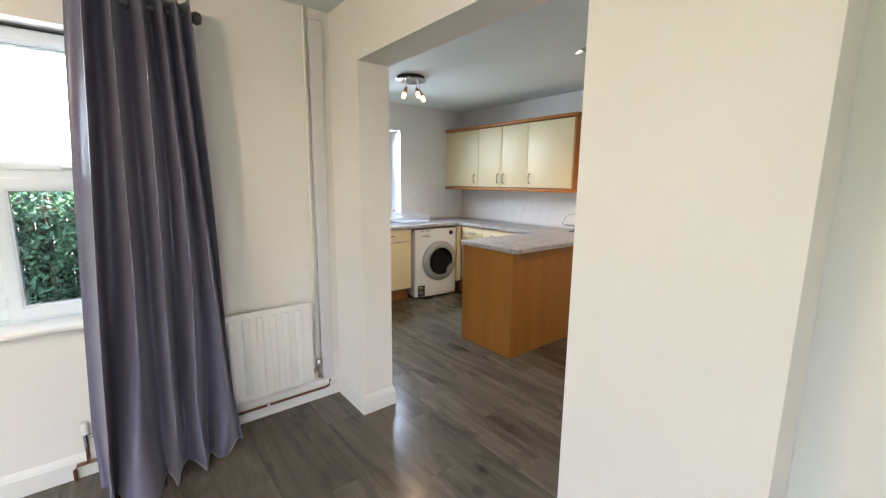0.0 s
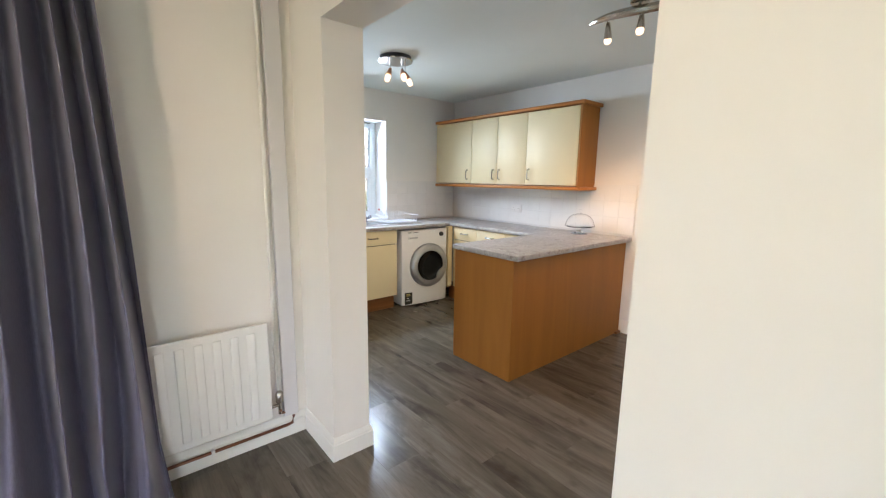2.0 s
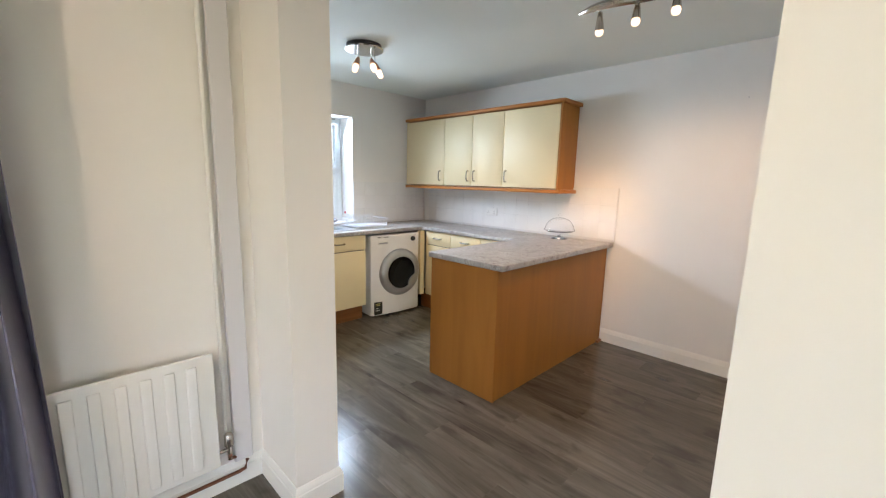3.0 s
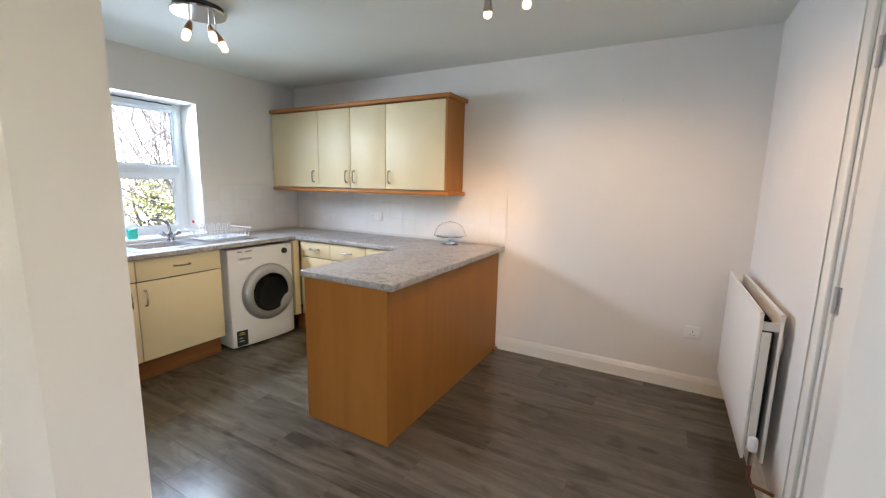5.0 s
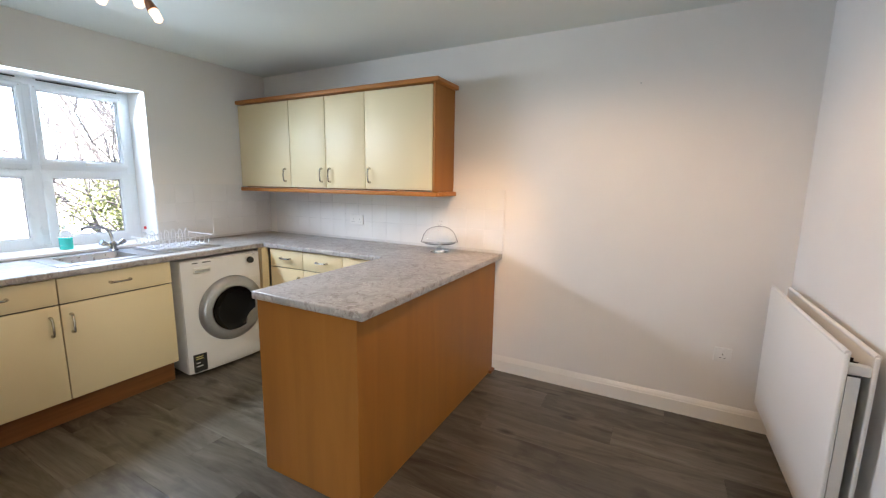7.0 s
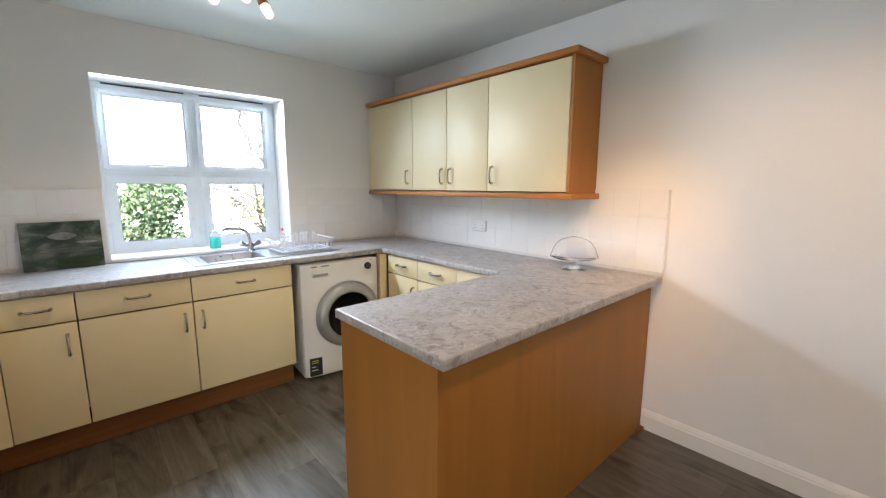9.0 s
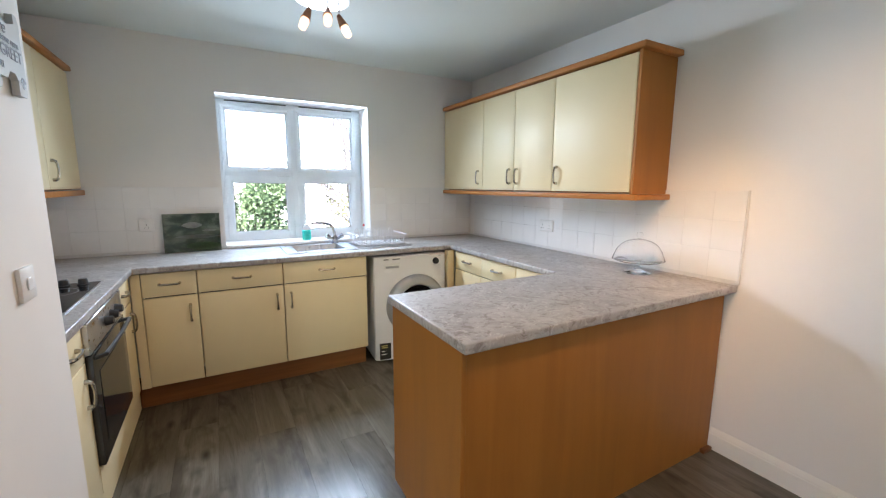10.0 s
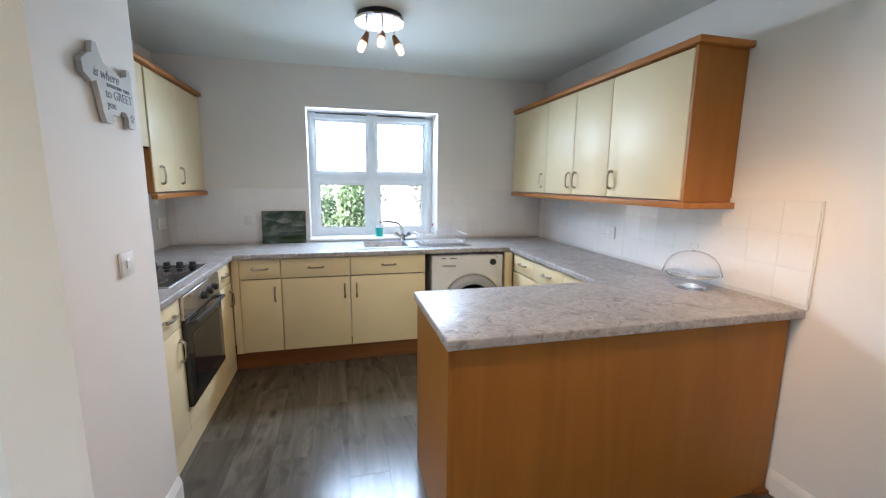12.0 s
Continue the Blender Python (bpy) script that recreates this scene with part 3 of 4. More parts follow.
# ---- peninsula back panels ----
pen = thing("peninsula", Matrix.Translation((3.2, 2.5, 0)), "beech-veneered peninsula carcass under the grey worktop", "kitchen peninsula")
part("back_panel", block(2.494, 2.205, 0.0, 4.05, 2.223, 0.871, 0.001), BEECH, pen)
part("side_panel", block(2.474, 2.2, 0.0, 2.493, 2.792, 0.871, 0.001), BEECH, pen)
part("kitchen_side", block(2.494, 2.77, 0.0, 3.50, 2.788, 0.871, 0.001), CREAM, pen, "cream front facing the kitchen")
part("floor_trim", block(3.97, 2.178, 0.0, 4.045, 2.203, 0.022, 0.003), PLINTH, pen, "short strip of trim at the foot")

# ---- wall units ----


def wall_unit(m, w, z0, z1, label, doors, depth=0.295):
    c = thing("wall_cabinet", m, label, "kitchen cabinet", "fitted wall cabinets")
    part("carcass", block(0.012, 0.045, z0, w - 0.012, depth, z1), BEECH, c, "", HERE)
    # dark strips again paint the shade in the seams between doors
    for a in (0.012, w - 0.05):
        part("mounting_rail", block(a, 0.0185, z0 + 0.01, a + 0.038, 0.0445, z1 - 0.01), GAP, c, "", HERE)
    for x0, x1, h in doors:
        front("door", x0, x1, z0 + 0.005, z1 - 0.005, c, (h, z0 + 0.11) if h else None)
    return c


UR = lambda y: Matrix.Translation((3.765, y, 0)) @ pose(0, 0, 0, 0, 0, -90)
Z0, Z1 = 1.357, 2.088
wall_unit(UR(4.632), 0.647, Z0, Z1, "cream corner wall cabinet with one wide door", ((0.0, 0.647, 0.587),))
wall_unit(UR(3.985), 0.805, Z0, Z1, "cream double wall cabinet with a pair of doors", ((0, 0.405, 0.36), (0.405, 0.805, 0.45)))
wall_unit(UR(3.18), 0.59, Z0, Z1, "cream single wall cabinet at the end of the row", ((0, 0.59, 0.045),))
whole("end_panel", block(3.767, 2.572, Z0 - 0.003, 4.066, 2.59, Z1 + 0.001, 0.001), BEECH, "beech end panel of the wall cabinet row", "panel")


whole("cornice", block(3.742, 2.54, 2.090, 4.066, 4.634, 2.122, 0.006, 3), BEECH_H, "beech cornice along the top of the wall cabinets", "cornice", "cabinet rails")
bm = block(3.75, 2.545, 1.322, 3.79, 4.634, 1.354, 0.004, 2)
cube(bm, 3.7905, 2.545, 1.322, 4.066, 2.585, 1.353, 0.004, 2)
whole("pelmet", bm, BEECH_H, "beech light pelmet under the wall cabinets", "pelmet", "cabinet rails")
UL = lambda y: Matrix.Translation((1.05, y, 0)) @ pose(0, 0, 0, 0, 0, 90)
wall_unit(UL(3.08), 0.60, 1.62, Z1, "short cream wall cabinet over the cooker hood", ((0, 0.6, None),))
wall_unit(UL(3.70), 0.365, Z0, Z1, "cream wall cabinet with one narrow door", ((0, 0.365, 0.1),))
wall_unit(UL(4.065), 0.567, Z0, Z1, "cream corner wall cabinet beside the window", ((0, 0.567, 0.06),))
whole("end_panel", block(0.752, 3.682, 1.356, 1.048, 3.698, 1.619, 0.001), BEECH, "beech side panel beside the cooker hood", "panel")
whole("cooker_hood", block(0.752, 3.09, 1.55, 0.96, 3.675, 1.618, 0.004), STEEL, "slim integrated cooker hood under the short cabinet", "cooker hood")
bm = block(0.752, 3.06, 2.090, 1.074, 4.634, 2.120, 0.006, 3)
whole("cornice", bm, BEECH_H, "beech cornice along the top of the wall cabinets", "cornice", "cabinet rails")
bm = block(1.03, 3.684, 1.322, 1.066, 4.634, 1.354, 0.004, 2)
whole("pelmet", bm, BEECH_H, "beech light pelmet under the wall cabinets", "pelmet", "cabinet rails")

# ---- washing machine ----
WM0, WM1, WMY = 2.836, 3.436, 4.045
wm = thing("washing_machine", Matrix.Translation((3.136, 4.33, 0)), "white front-loading washing machine with silver porthole door", "washing machine")
part("body", block(WM0, WMY + 0.012, 0.015, WM1, 4.60, 0.852, 0.012, 3), APPLIANCE, wm)
bm = bmesh.new()
n = 16
span = [WM0 + 0.004 + (WM1 - WM0 - 0.008) * k / n for k in range(n + 1)]
rings = []
for z in (0.022, 0.05, 0.12, 0.25, 0.40, 0.55, 0.70, 0.80, 0.846):
    lean = 0.026 * (1 - z / 0.846) * min(1.0, 0.35 + z / 0.08)
    ring = [bm.verts.new((x, WMY + 0.010 - (0.016 + lean) * math.sin(math.pi * k / n) ** 0.45 - 0.2 * lean, z)) for k, x in enumerate(span)]
    rings.append(ring + [bm.verts.new((WM1 - 0.004, WMY + 0.02, z)), bm.verts.new((WM0 + 0.004, WMY + 0.02, z))])
for lo, hi in zip(rings, rings[1:]):
    for k in range(len(lo)):
        q = (k + 1) % len(lo)
        bm.faces.new((lo[k], lo[q], hi[q], hi[k])).smooth = True
bm.faces.new(rings[0][::-1])
bm.faces.new(rings[-1])
part("front_panel", bm, APPLIANCE, wm)
WC = pose(3.172, WMY - 0.026, 0.452, 90)
wd = part("porthole_door", lathe(bmesh.new(), ((0.165, 0.02), (0.172, 0.034), (0.20, 0.036), (0.232, 0.026), (0.246, 0.008), (0.248, -0.012)), WC, 56), SILVER, wm, "silver ring door")
part("door_glass", lathe(bmesh.new(), ((0.0, 0.0), (0.06, 0.001), (0.12, 0.005), (0.15, 0.014), (0.167, 0.03)), WC, 48), PORTHOLE, wd, "dark bowl of glass")
bm = bmesh.new()
tongue = [(0.176, 0.0), (0.172, 0.03), (0.118, 0.066), (0.094, 0.10), (0.082, 0.148), (0.102, 0.152), (0.14, 0.124), (0.172, 0.075)]
bot = [bm.verts.new(WC @ Vector((x, -z, 0.022))) for x, z in tongue]
cap = [bm.verts.new(WC @ Vector((x, -z, 0.037))) for x, z in tongue]
for k in range(len(tongue)):
    q = (k + 1) % len(tongue)
    bm.faces.new((bot[k], bot[q], cap[q], cap[k]))
bm.faces.new(cap)
part("door_pull", bm, SILVER, wd, "silver grip tongue of the door")
dr = part("detergent_drawer", block(2.915, WMY - 0.010, 0.755, 3.04, WMY - 0.002, 0.80, 0.004, 2), WHITE_PLASTIC, wm)
part("drawer_pull", block(2.925, WMY - 0.0125, 0.762, 3.03, WMY - 0.0105, 0.778, 0.003), SILVER, dr)
part("programme_knob", lathe(bmesh.new(), ((0, 0.024), (0.02, 0.024), (0.024, 0.018), (0.026, 0)), pose(3.345, WMY - 0.005, 0.795, 90), 28), BLACK, wm, "black programme knob")
for x0, x1 in ((2.91, 2.95), (2.98, 3.04)):
    part("print", block(x0, WMY - 0.0085, 0.826, x1, WMY - 0.007, 0.834), INK, wm, "small grey printed marks")
part("print", block(3.37, WMY - 0.003, 0.835, 3.39, WMY + 0.004, 0.838), INK, wm)
st = part("energy_sticker", block(2.866, WMY - 0.026, 0.035, 2.954, WMY - 0.010, 0.165), STICKER, wm, "black sticker with pale print")
for z, w, mat in ((0.145, 0.05, YELLOW), (0.13, 0.052, YELLOW), (0.10, 0.03, WHITE_PLASTIC), (0.075, 0.045, WHITE_PLASTIC)):
    part("print", block(2.876, WMY - 0.028, z, 2.876 + w, WMY - 0.0262, z + 0.006), mat, st)
for x in (WM0 + 0.05, WM1 - 0.05):
    for y in (WMY + 0.06, 4.55):
        part("foot", lathe(bmesh.new(), ((0.02, 0), (0.02, 0.01), (0.012, 0.012), (0.012, 0.02)), pose(x, y, 0), 16), BLACK, wm)
# stands a little askew, its drawn-out side away from the sink
wm.matrix_basis = Matrix.Translation((2.829, 4.06, 0)) @ pose(0, 0, 0, 0, 0, -4.5) @ Matrix.Translation((-2.836, -4.057, 0)) @ wm.matrix_basis

# ---- sink, tap, dish rack, bottle ----
sink = thing("sink", Matrix.Translation((2.7, 4.35, 0.91)), "stainless steel inset sink with drainer", "sink")
part("rim", cells((2.225, 2.305, 2.66, 2.70, 3.195), (4.14, 4.205, 4.495, 4.555), 0.9105, 0.9155,
                  lambda a, b: not (2.305 < a < 2.66 and 4.205 < b < 4.495), 0.002, 2), STEEL, sink)
bm = bmesh.new()
top = [bm.verts.new(p) for p in ((2.305, 4.205, 0.915), (2.66, 4.205, 0.915), (2.66, 4.495, 0.915), (2.305, 4.495, 0.915))]
low = [bm.verts.new(p) for p in ((2.325, 4.225, 0.765), (2.64, 4.225, 0.765), (2.64, 4.475, 0.765), (2.325, 4.475, 0.765))]
for i in range(4):
    bm.faces.new((top[i], top[(i + 1) % 4], low[(i + 1) % 4], low[i]))
bm.faces.new(low)
bmesh.ops.bevel(bm, geom=[e for e in bm.edges if any(v in low for v in e.verts)], offset=0.02, segments=4, affect='EDGES', profile=0.5)
part("basin", bm, STEEL, sink, "deep pressed bowl")
for i in range(9):
    part("drainer_ridge", tube(bmesh.new(), ((2.75, 4.19 + 0.034 * i, 0.9155), (3.15, 4.19 + 0.034 * i, 0.9155)), 0.004, 6), STEEL, sink)
tap = thing("mixer_tap", Matrix.Translation((2.66, 4.53, 0.915)), "chrome mixer tap with two cross-head handles and swan spout", "tap")
part("tap_body", lathe(bmesh.new(), ((0.03, 0), (0.03, 0.006), (0.022, 0.012), (0.02, 0.055), (0.014, 0.065), (0, 0.066)), pose(2.66, 4.53, 0.9155), 24), TAP, tap)
for s in (-1, 1):
    bm = bmesh.new()
    tube(bm, ((2.66, 4.53, 0.945), (2.66 + s * 0.045, 4.53, 0.965)), 0.011)
    tube(bm, ((2.66 + s * 0.042, 4.53, 0.963), (2.66 + s * 0.068, 4.53, 0.982)), [0.016, 0.021], 12)
    part("tap_handle", bm, TAP, tap)
part("spout", tube(bmesh.new(), ((2.66, 4.53, 0.97), (2.656, 4.528, 1.01), (2.642, 4.52, 1.05), (2.617, 4.506, 1.075), (2.58, 4.487, 1.088), (2.52, 4.458, 1.096), (2.47, 4.434, 1.10), (2.458, 4.428, 1.094), (2.455, 4.426, 1.078)), 0.0105, 12), TAP, tap)

rack = thing("dish_rack", Matrix.Translation((2.95, 4.35, 0.92)), "white wire dish rack standing on the drainer", "dish rack")
RX0, RX1, RY0, RY1 = 2.76, 3.17, 4.19, 4.50
for z, g in ((0.93, 0.02), (1.0, 0.0)):
    part("hoop", tube(bmesh.new(), ((RX0 + g, RY0 + g, z), (RX1 - g, RY0 + g, z), (RX1 - g, RY1 - g, z), (RX0 + g, RY1 - g, z), (RX0 + g, RY0 + g, z)), 0.0042, 6), WIRE, rack)
for i in range(11):
    x = RX0 + 0.03 + i * 0.035
    part("wire", tube(bmesh.new(), ((x, RY0, 1.0), (x, RY0 + 0.02, 0.93), (x, RY1 - 0.02, 0.93), (x, RY1, 1.0)), 0.0030, 6), WIRE, rack)
for i in range(7):
    x = RX0 + 0.05 + i * 0.05
    part("plate_peg", tube(bmesh.new(), ((x, 4.45, 0.93), (x, 4.455, 1.015), (x + 0.006, 4.455, 1.03), (x + 0.015, 4.455, 1.036), (x + 0.024, 4.455, 1.03), (x + 0.03, 4.455, 1.015), (x + 0.03, 4.45, 0.93)), 0.0036, 6), WIRE, rack)
for i in range(5):
    y = RY0 + 0.04 + i * 0.055
    for x, s in ((RX0, 1), (RX1, -1)):
        part("wire", tube(bmesh.new(), ((x, y, 1.0), (x + s * 0.02, y, 0.93)), 0.0022, 6), WIRE, rack)
for x in (RX0 + 0.05, RX1 - 0.05):
    for y in (RY0 + 0.05, RY1 - 0.05):
        part("foot", tube(bmesh.new(), ((x, y, 0.9195), (x, y, 0.932)), 0.004, 6), WIRE, rack)

soap = thing("soap_bottle", Matrix.Translation((2.465, 4.70, 0.9345)), "clear pump bottle of turquoise washing-up liquid", "bottle")
part("liquid", lathe(bmesh.new(), ((0, 0.002), (0.03, 0.002), (0.033, 0.01), (0.033, 0.08), (0.0, 0.082)), pose(2.465, 4.70, 0.9345), 24), plain("turquoise_liquid", (0.05, 0.74, 0.62), 0.25), soap, "turquoise liquid")
part("bottle", lathe(bmesh.new(), ((0, 0), (0.034, 0), (0.036, 0.008), (0.036, 0.10), (0.03, 0.118), (0.013, 0.13), (0.013, 0.14), (0, 0.14)), pose(2.465, 4.70, 0.9345), 24), GLASS, soap, "clear bottle")
part("pump", tube(bmesh.new(), ((2.465, 4.70, 1.07), (2.465, 4.70, 1.11), (2.465, 4.69, 1.118), (2.465, 4.66, 1.115)), 0.006, 8), WHITE_PLASTIC, soap, "white pump head")

# ---- cake dome, framed aerial view ----
DX, DY = 3.888, 2.592
dome = thing("cake_stand", Matrix.Translation((DX, DY, 0.91)), "clear glass cake stand with domed lid", "cake stand")
DM = pose(DX, DY, 0.9105)
part("stand", lathe(bmesh.new(), ((0, 0.004), (0.05, 0.003), (0.072, 0.0), (0.075, 0.004), (0.045, 0.010), (0.018, 0.020), (0.013, 0.045), (0.026, 0.060), (0.115, 0.066), (0.124, 0.074), (0.118, 0.073), (0.0, 0.069)), DM, 56), GLASS, dome)
lid = part("dome_lid", lathe(bmesh.new(), ((0, 0.190), (0.034, 0.188), (0.069, 0.177), (0.097, 0.157), (0.117, 0.127), (0.128, 0.096), (0.133, 0.077), (0.137, 0.0755), (0.138, 0.078), (0.1302, 0.097), (0.1192, 0.129),
                                           (0.0988, 0.1595), (0.070, 0.1798), (0.034, 0.1908), (0, 0.1928)), DM, 56), GLASS, dome)
part("knob", lathe(bmesh.new(), ((0.010, 0.193), (0.008, 0.202), (0.016, 0.211), (0.019, 0.220), (0.013, 0.230), (0, 0.233)), DM, 24), GLASS, lid)
pic = thing("picture", Matrix.Translation((1.64, 4.60, 0.91)), "unframed dark green aerial photograph leaning on the tiles", "picture")
PM = pose(1.652, 4.572, 0.911, -6)
part("print", block(-0.182, 0, 0.0, 0.172, 0.012, 0.277, 0.001), PHOTO, pic, "photograph of fields and pale buildings", world_of(pic).inverted() @ PM)
pb = world_of(pic).inverted() @ PM
for x0, x1, z0, z1, mat in ((-0.07, 0.06, 0.17, 0.215, "pale_house"), (0.05, 0.15, 0.145, 0.16, "pale_house"), (-0.11, 0.17, 0.095, 0.125, "pale_road"), (-0.05, 0.17, 0.012, 0.07, "field")):
    c = {"pale_house": (0.42, 0.45, 0.42), "pale_road": (0.22, 0.25, 0.22), "field": (0.05, 0.10, 0.03)}[mat]
    bm = bmesh.new()
    vs = [bm.verts.new(((x0 + x1) / 2 + (x1 - x0) / 2 * math.cos(a) * (1 if mat == "field" else 0.9 + 0.1 * math.cos(4 * a)), -0.0022, (z0 + z1) / 2 + (z1 - z0) / 2 * math.sin(a))) for a in [i * math.pi / 10 for i in range(20)]]
    bm.faces.new(vs)
    bmesh.ops.solidify(bm, geom=list(bm.faces), thickness=0.0008)
    part("print_patch", bm, plain(mat, c, 0.3, grain=40, var=0.4), pic, "", pb)

# ---- sockets, switches, sign ----


def socket(m, label, wide=0.146, kind="socket"):
    """Local: plate in the xz plane facing -y, middle at the origin."""
    s = thing("wall_socket" if kind == "socket" else "light_switch", m, label, kind)
    part("plate", block(-wide / 2, -0.010, -0.043, wide / 2, 0, 0.043, 0.003, 2), WHITE_PLASTIC, s, "", HERE)
    for cx in ((-wide / 4, wide / 4) if wide > 0.1 else (0,)):
        if kind == "socket":
            bm = bmesh.new()
            for x, z, w, h in ((cx, 0.016 - 0.012, 0.004, 0.009), (cx - 0.011, -0.018, 0.007, 0.004), (cx + 0.011, -0.018, 0.007, 0.004)):
                cube(bm, x - w / 2, -0.0108, z - h / 2, x + w / 2, -0.0101, z + h / 2)
            part("pin_holes", bm, BLACK, s, "", HERE)
            part("rocker", block(cx - 0.008, -0.014, 0.02, cx + 0.008, -0.0102, 0.036, 0.002), WHITE_PLASTIC, s, "", HERE)
        else:
            part("rocker", block(cx - 0.014, -0.014, -0.016, cx + 0.014, -0.0102, 0.016, 0.003), WHITE_PLASTIC, s, "", HERE)
    return s


ON_X = pose(0, 0, 0, 0, 0, -90)
socket(Matrix.Translation((X_UNITS, 0.76, 0.432)) @ ON_X, "white single socket low on the bare wall", 0.088)
socket(Matrix.Translation((X_UNITS - 0.009, 3.513, 1.09)) @ ON_X, "white double socket on the tiled splashback")
socket(Matrix.Translation((1.375, Y_WINDOW - 0.009, 1.11)), "white single socket on the tiles beside the window", 0.088)
socket(Matrix.Translation((0.759, 4.49, 1.10)) @ pose(0, 0, 0, 0, 0, 90), "white double socket on the tiles above the hob")
sw = Matrix.Translation((X_OUT, 2.55, 1.142)) @ pose(0, 0, 0, 0, 0, 90)
socket(sw, "white double light switch on the dividing wall", 0.088, "switch")
bm = lathe(bmesh.new(), ((0.004, 0), (0.004, 0.012), (0.003, 0.014), (0, 0.014)), pose(X_UNITS, 1.331, 2.025, 0, -90), 10)
whole("wall_screw", bm, STEEL, "small steel screw sticking out of the bare wall", "screw")
bm = lathe(bmesh.new(), ((0.012, 0), (0.012, 0.008), (0.006, 0.012), (0, 0.012)), pose(3.0, 4.79, 1.03, 0, -90), 14)
whole("suction_hook", bm, RED, "small red suction hook on the window reveal", "hook")

sign = thing("dog_sign", Matrix.Translation((X_OUT, 2.562, 1.755)) @ pose(0, 0, 0, 0, 0, 90), "grey wooden wall sign cut as a terrier with lettering", "wall sign")
shape = ((-0.165, 0.035), (-0.16, 0.0), (-0.12, -0.02), (-0.095, -0.012), (-0.085, -0.05), (-0.075, -0.10), (-0.06, -0.135), (-0.02, -0.135), (-0.012, -0.12), (-0.02, -0.105),
         (0.02, -0.105), (0.04, -0.085), (0.07, -0.085), (0.085, -0.10), (0.085, -0.135), (0.13, -0.135), (0.135, -0.12), (0.135, -0.03), (0.13, 0.01), (0.135, 0.05), (0.125, 0.085),
         (0.105, 0.085), (0.102, 0.045), (0.06, 0.03), (0.0, 0.04), (-0.045, 0.062), (-0.06, 0.10), (-0.075, 0.145), (-0.095, 0.145), (-0.105, 0.085), (-0.125, 0.075))
shape = [(x, z if z < 0.04 else 0.04 + (z - 0.04) * 0.62) for x, z in shape]
bm = bmesh.new()
f = bm.faces.new([bm.verts.new((x, -0.004, z)) for x, z in shape])
ex = bmesh.ops.extrude_face_region(bm, geom=[f])
bmesh.ops.translate(bm, vec=(0, -0.016, 0), verts=[v for v in ex["geom"] if isinstance(v, bmesh.types.BMVert)])
bmesh.ops.triangulate(bm, faces=[g for g in bm.faces if len(g.verts) > 4])
part("board", bm, SIGN, sign, "", HERE)


def lettering(text, x, z, size, parent, slant=0.0):
    c = bpy.data.curves.new("lettering", 'FONT')
    c.body, c.size, c.extrude, c.align_x, c.shear = text, size, 0.0006, 'CENTER', slant
    c.materials.append(INK)
    ob = new("lettering", c)
    ob.parent = parent
    ob.matrix_basis = pose(x, -0.0208, z, 90, 0, 0)
    return ob


for text, x, z, size, slant in (("is where", -0.035, 0.002, 0.044, 0.3), ("someone runs", 0.035, -0.018, 0.026, 0), ("to GREET", 0.035, -0.053, 0.042, 0), ("you", -0.02, -0.085, 0.036, 0)):
    lettering(text, x, z, size, sign, slant)

bm = bmesh.new()
for x, z, r in ((0.112, -0.108, 0.008), (0.101, -0.097, 0.0045), (0.108, -0.091, 0.0045), (0.116, -0.091, 0.0045), (0.123, -0.097, 0.0045)):
    lathe(bm, ((r, 0), (r, 0.0008), (0, 0.0008)), pose(x, -0.0202, z, 90), 12)
part("paw_print", bm, INK, sign, "grey printed paw mark", HERE)

# ---- radiators ----


def radiator(name, m, w, h, label, panels, folds):
    """Local: x along, wall towards +y; the outer face of the front panel at y = 0, foot of the panel at z = 0."""
    r = thing(name, m, label, "radiator")
    for k in range(panels):
        y = k * 0.07
        bm = block(0, y, 0, w, y + 0.014, h, 0.005, 3)
        p = part("panel", bm, RADIATOR, r, "", HERE)
        if folds and k == 0:
            n = max(3, int(round((w - 0.06) / 0.075)))
            for i in range(n):
                x = 0.045 + (w - 0.09) * (i + 0.5) / n
                part("channel", block(x - 0.019, y - 0.006, 0.03, x + 0.019, y + 0.002, h - 0.035, 0.005, 3), RADIATOR, p, "", HERE)
        else:
            part("top_seam", tube(bmesh.new(), ((0.004, y + 0.007, h), (w - 0.004, y + 0.007, h)), 0.009, 10), RADIATOR, p, "", HERE)
    for x in (0.0, w):
        s = -1 if x else 1
        part("water_way", block(x + s * 0.004, 0.012, h - 0.07, x + s * 0.03, 0.07 * max(1, panels - 1) + 0.002, h - 0.035, 0.004), RADIATOR, r, "", HERE)
        part("bracket", block(x + s * 0.12, 0.014, h - 0.2, x + s * 0.15, 0.07 * (panels - 1) + 0.05, h - 0.12), RADIATOR, r, "", HERE)
    if panels > 1:
        bm = bmesh.new()
        n = int(w / 0.02)
        fold = [(0.03 + k * (w - 0.06) / n, 0.018 if k % 2 else 0.064) for k in range(n + 1)]
        lo = [bm.verts.new((x, y, 0.05)) for x, y in fold]
        hi = [bm.verts.new((x, y, h - 0.05)) for x, y in fold]
        for k in range(n):
            bm.faces.new((lo[k], lo[k + 1], hi[k + 1], hi[k]))
        for x in (0.0, w - 0.004):
            part("side_return", block(x, 0.0145, 0.055, x + 0.004, 0.046, h - 0.075, 0.0008), RADIATOR, r, "", HERE)
        # fins take the near-black gap colour: slot shade is painted on
        part("convector_grille", bm, GAP, r, "convector fins coloured dark for the shade between the panels", HERE)
    return r


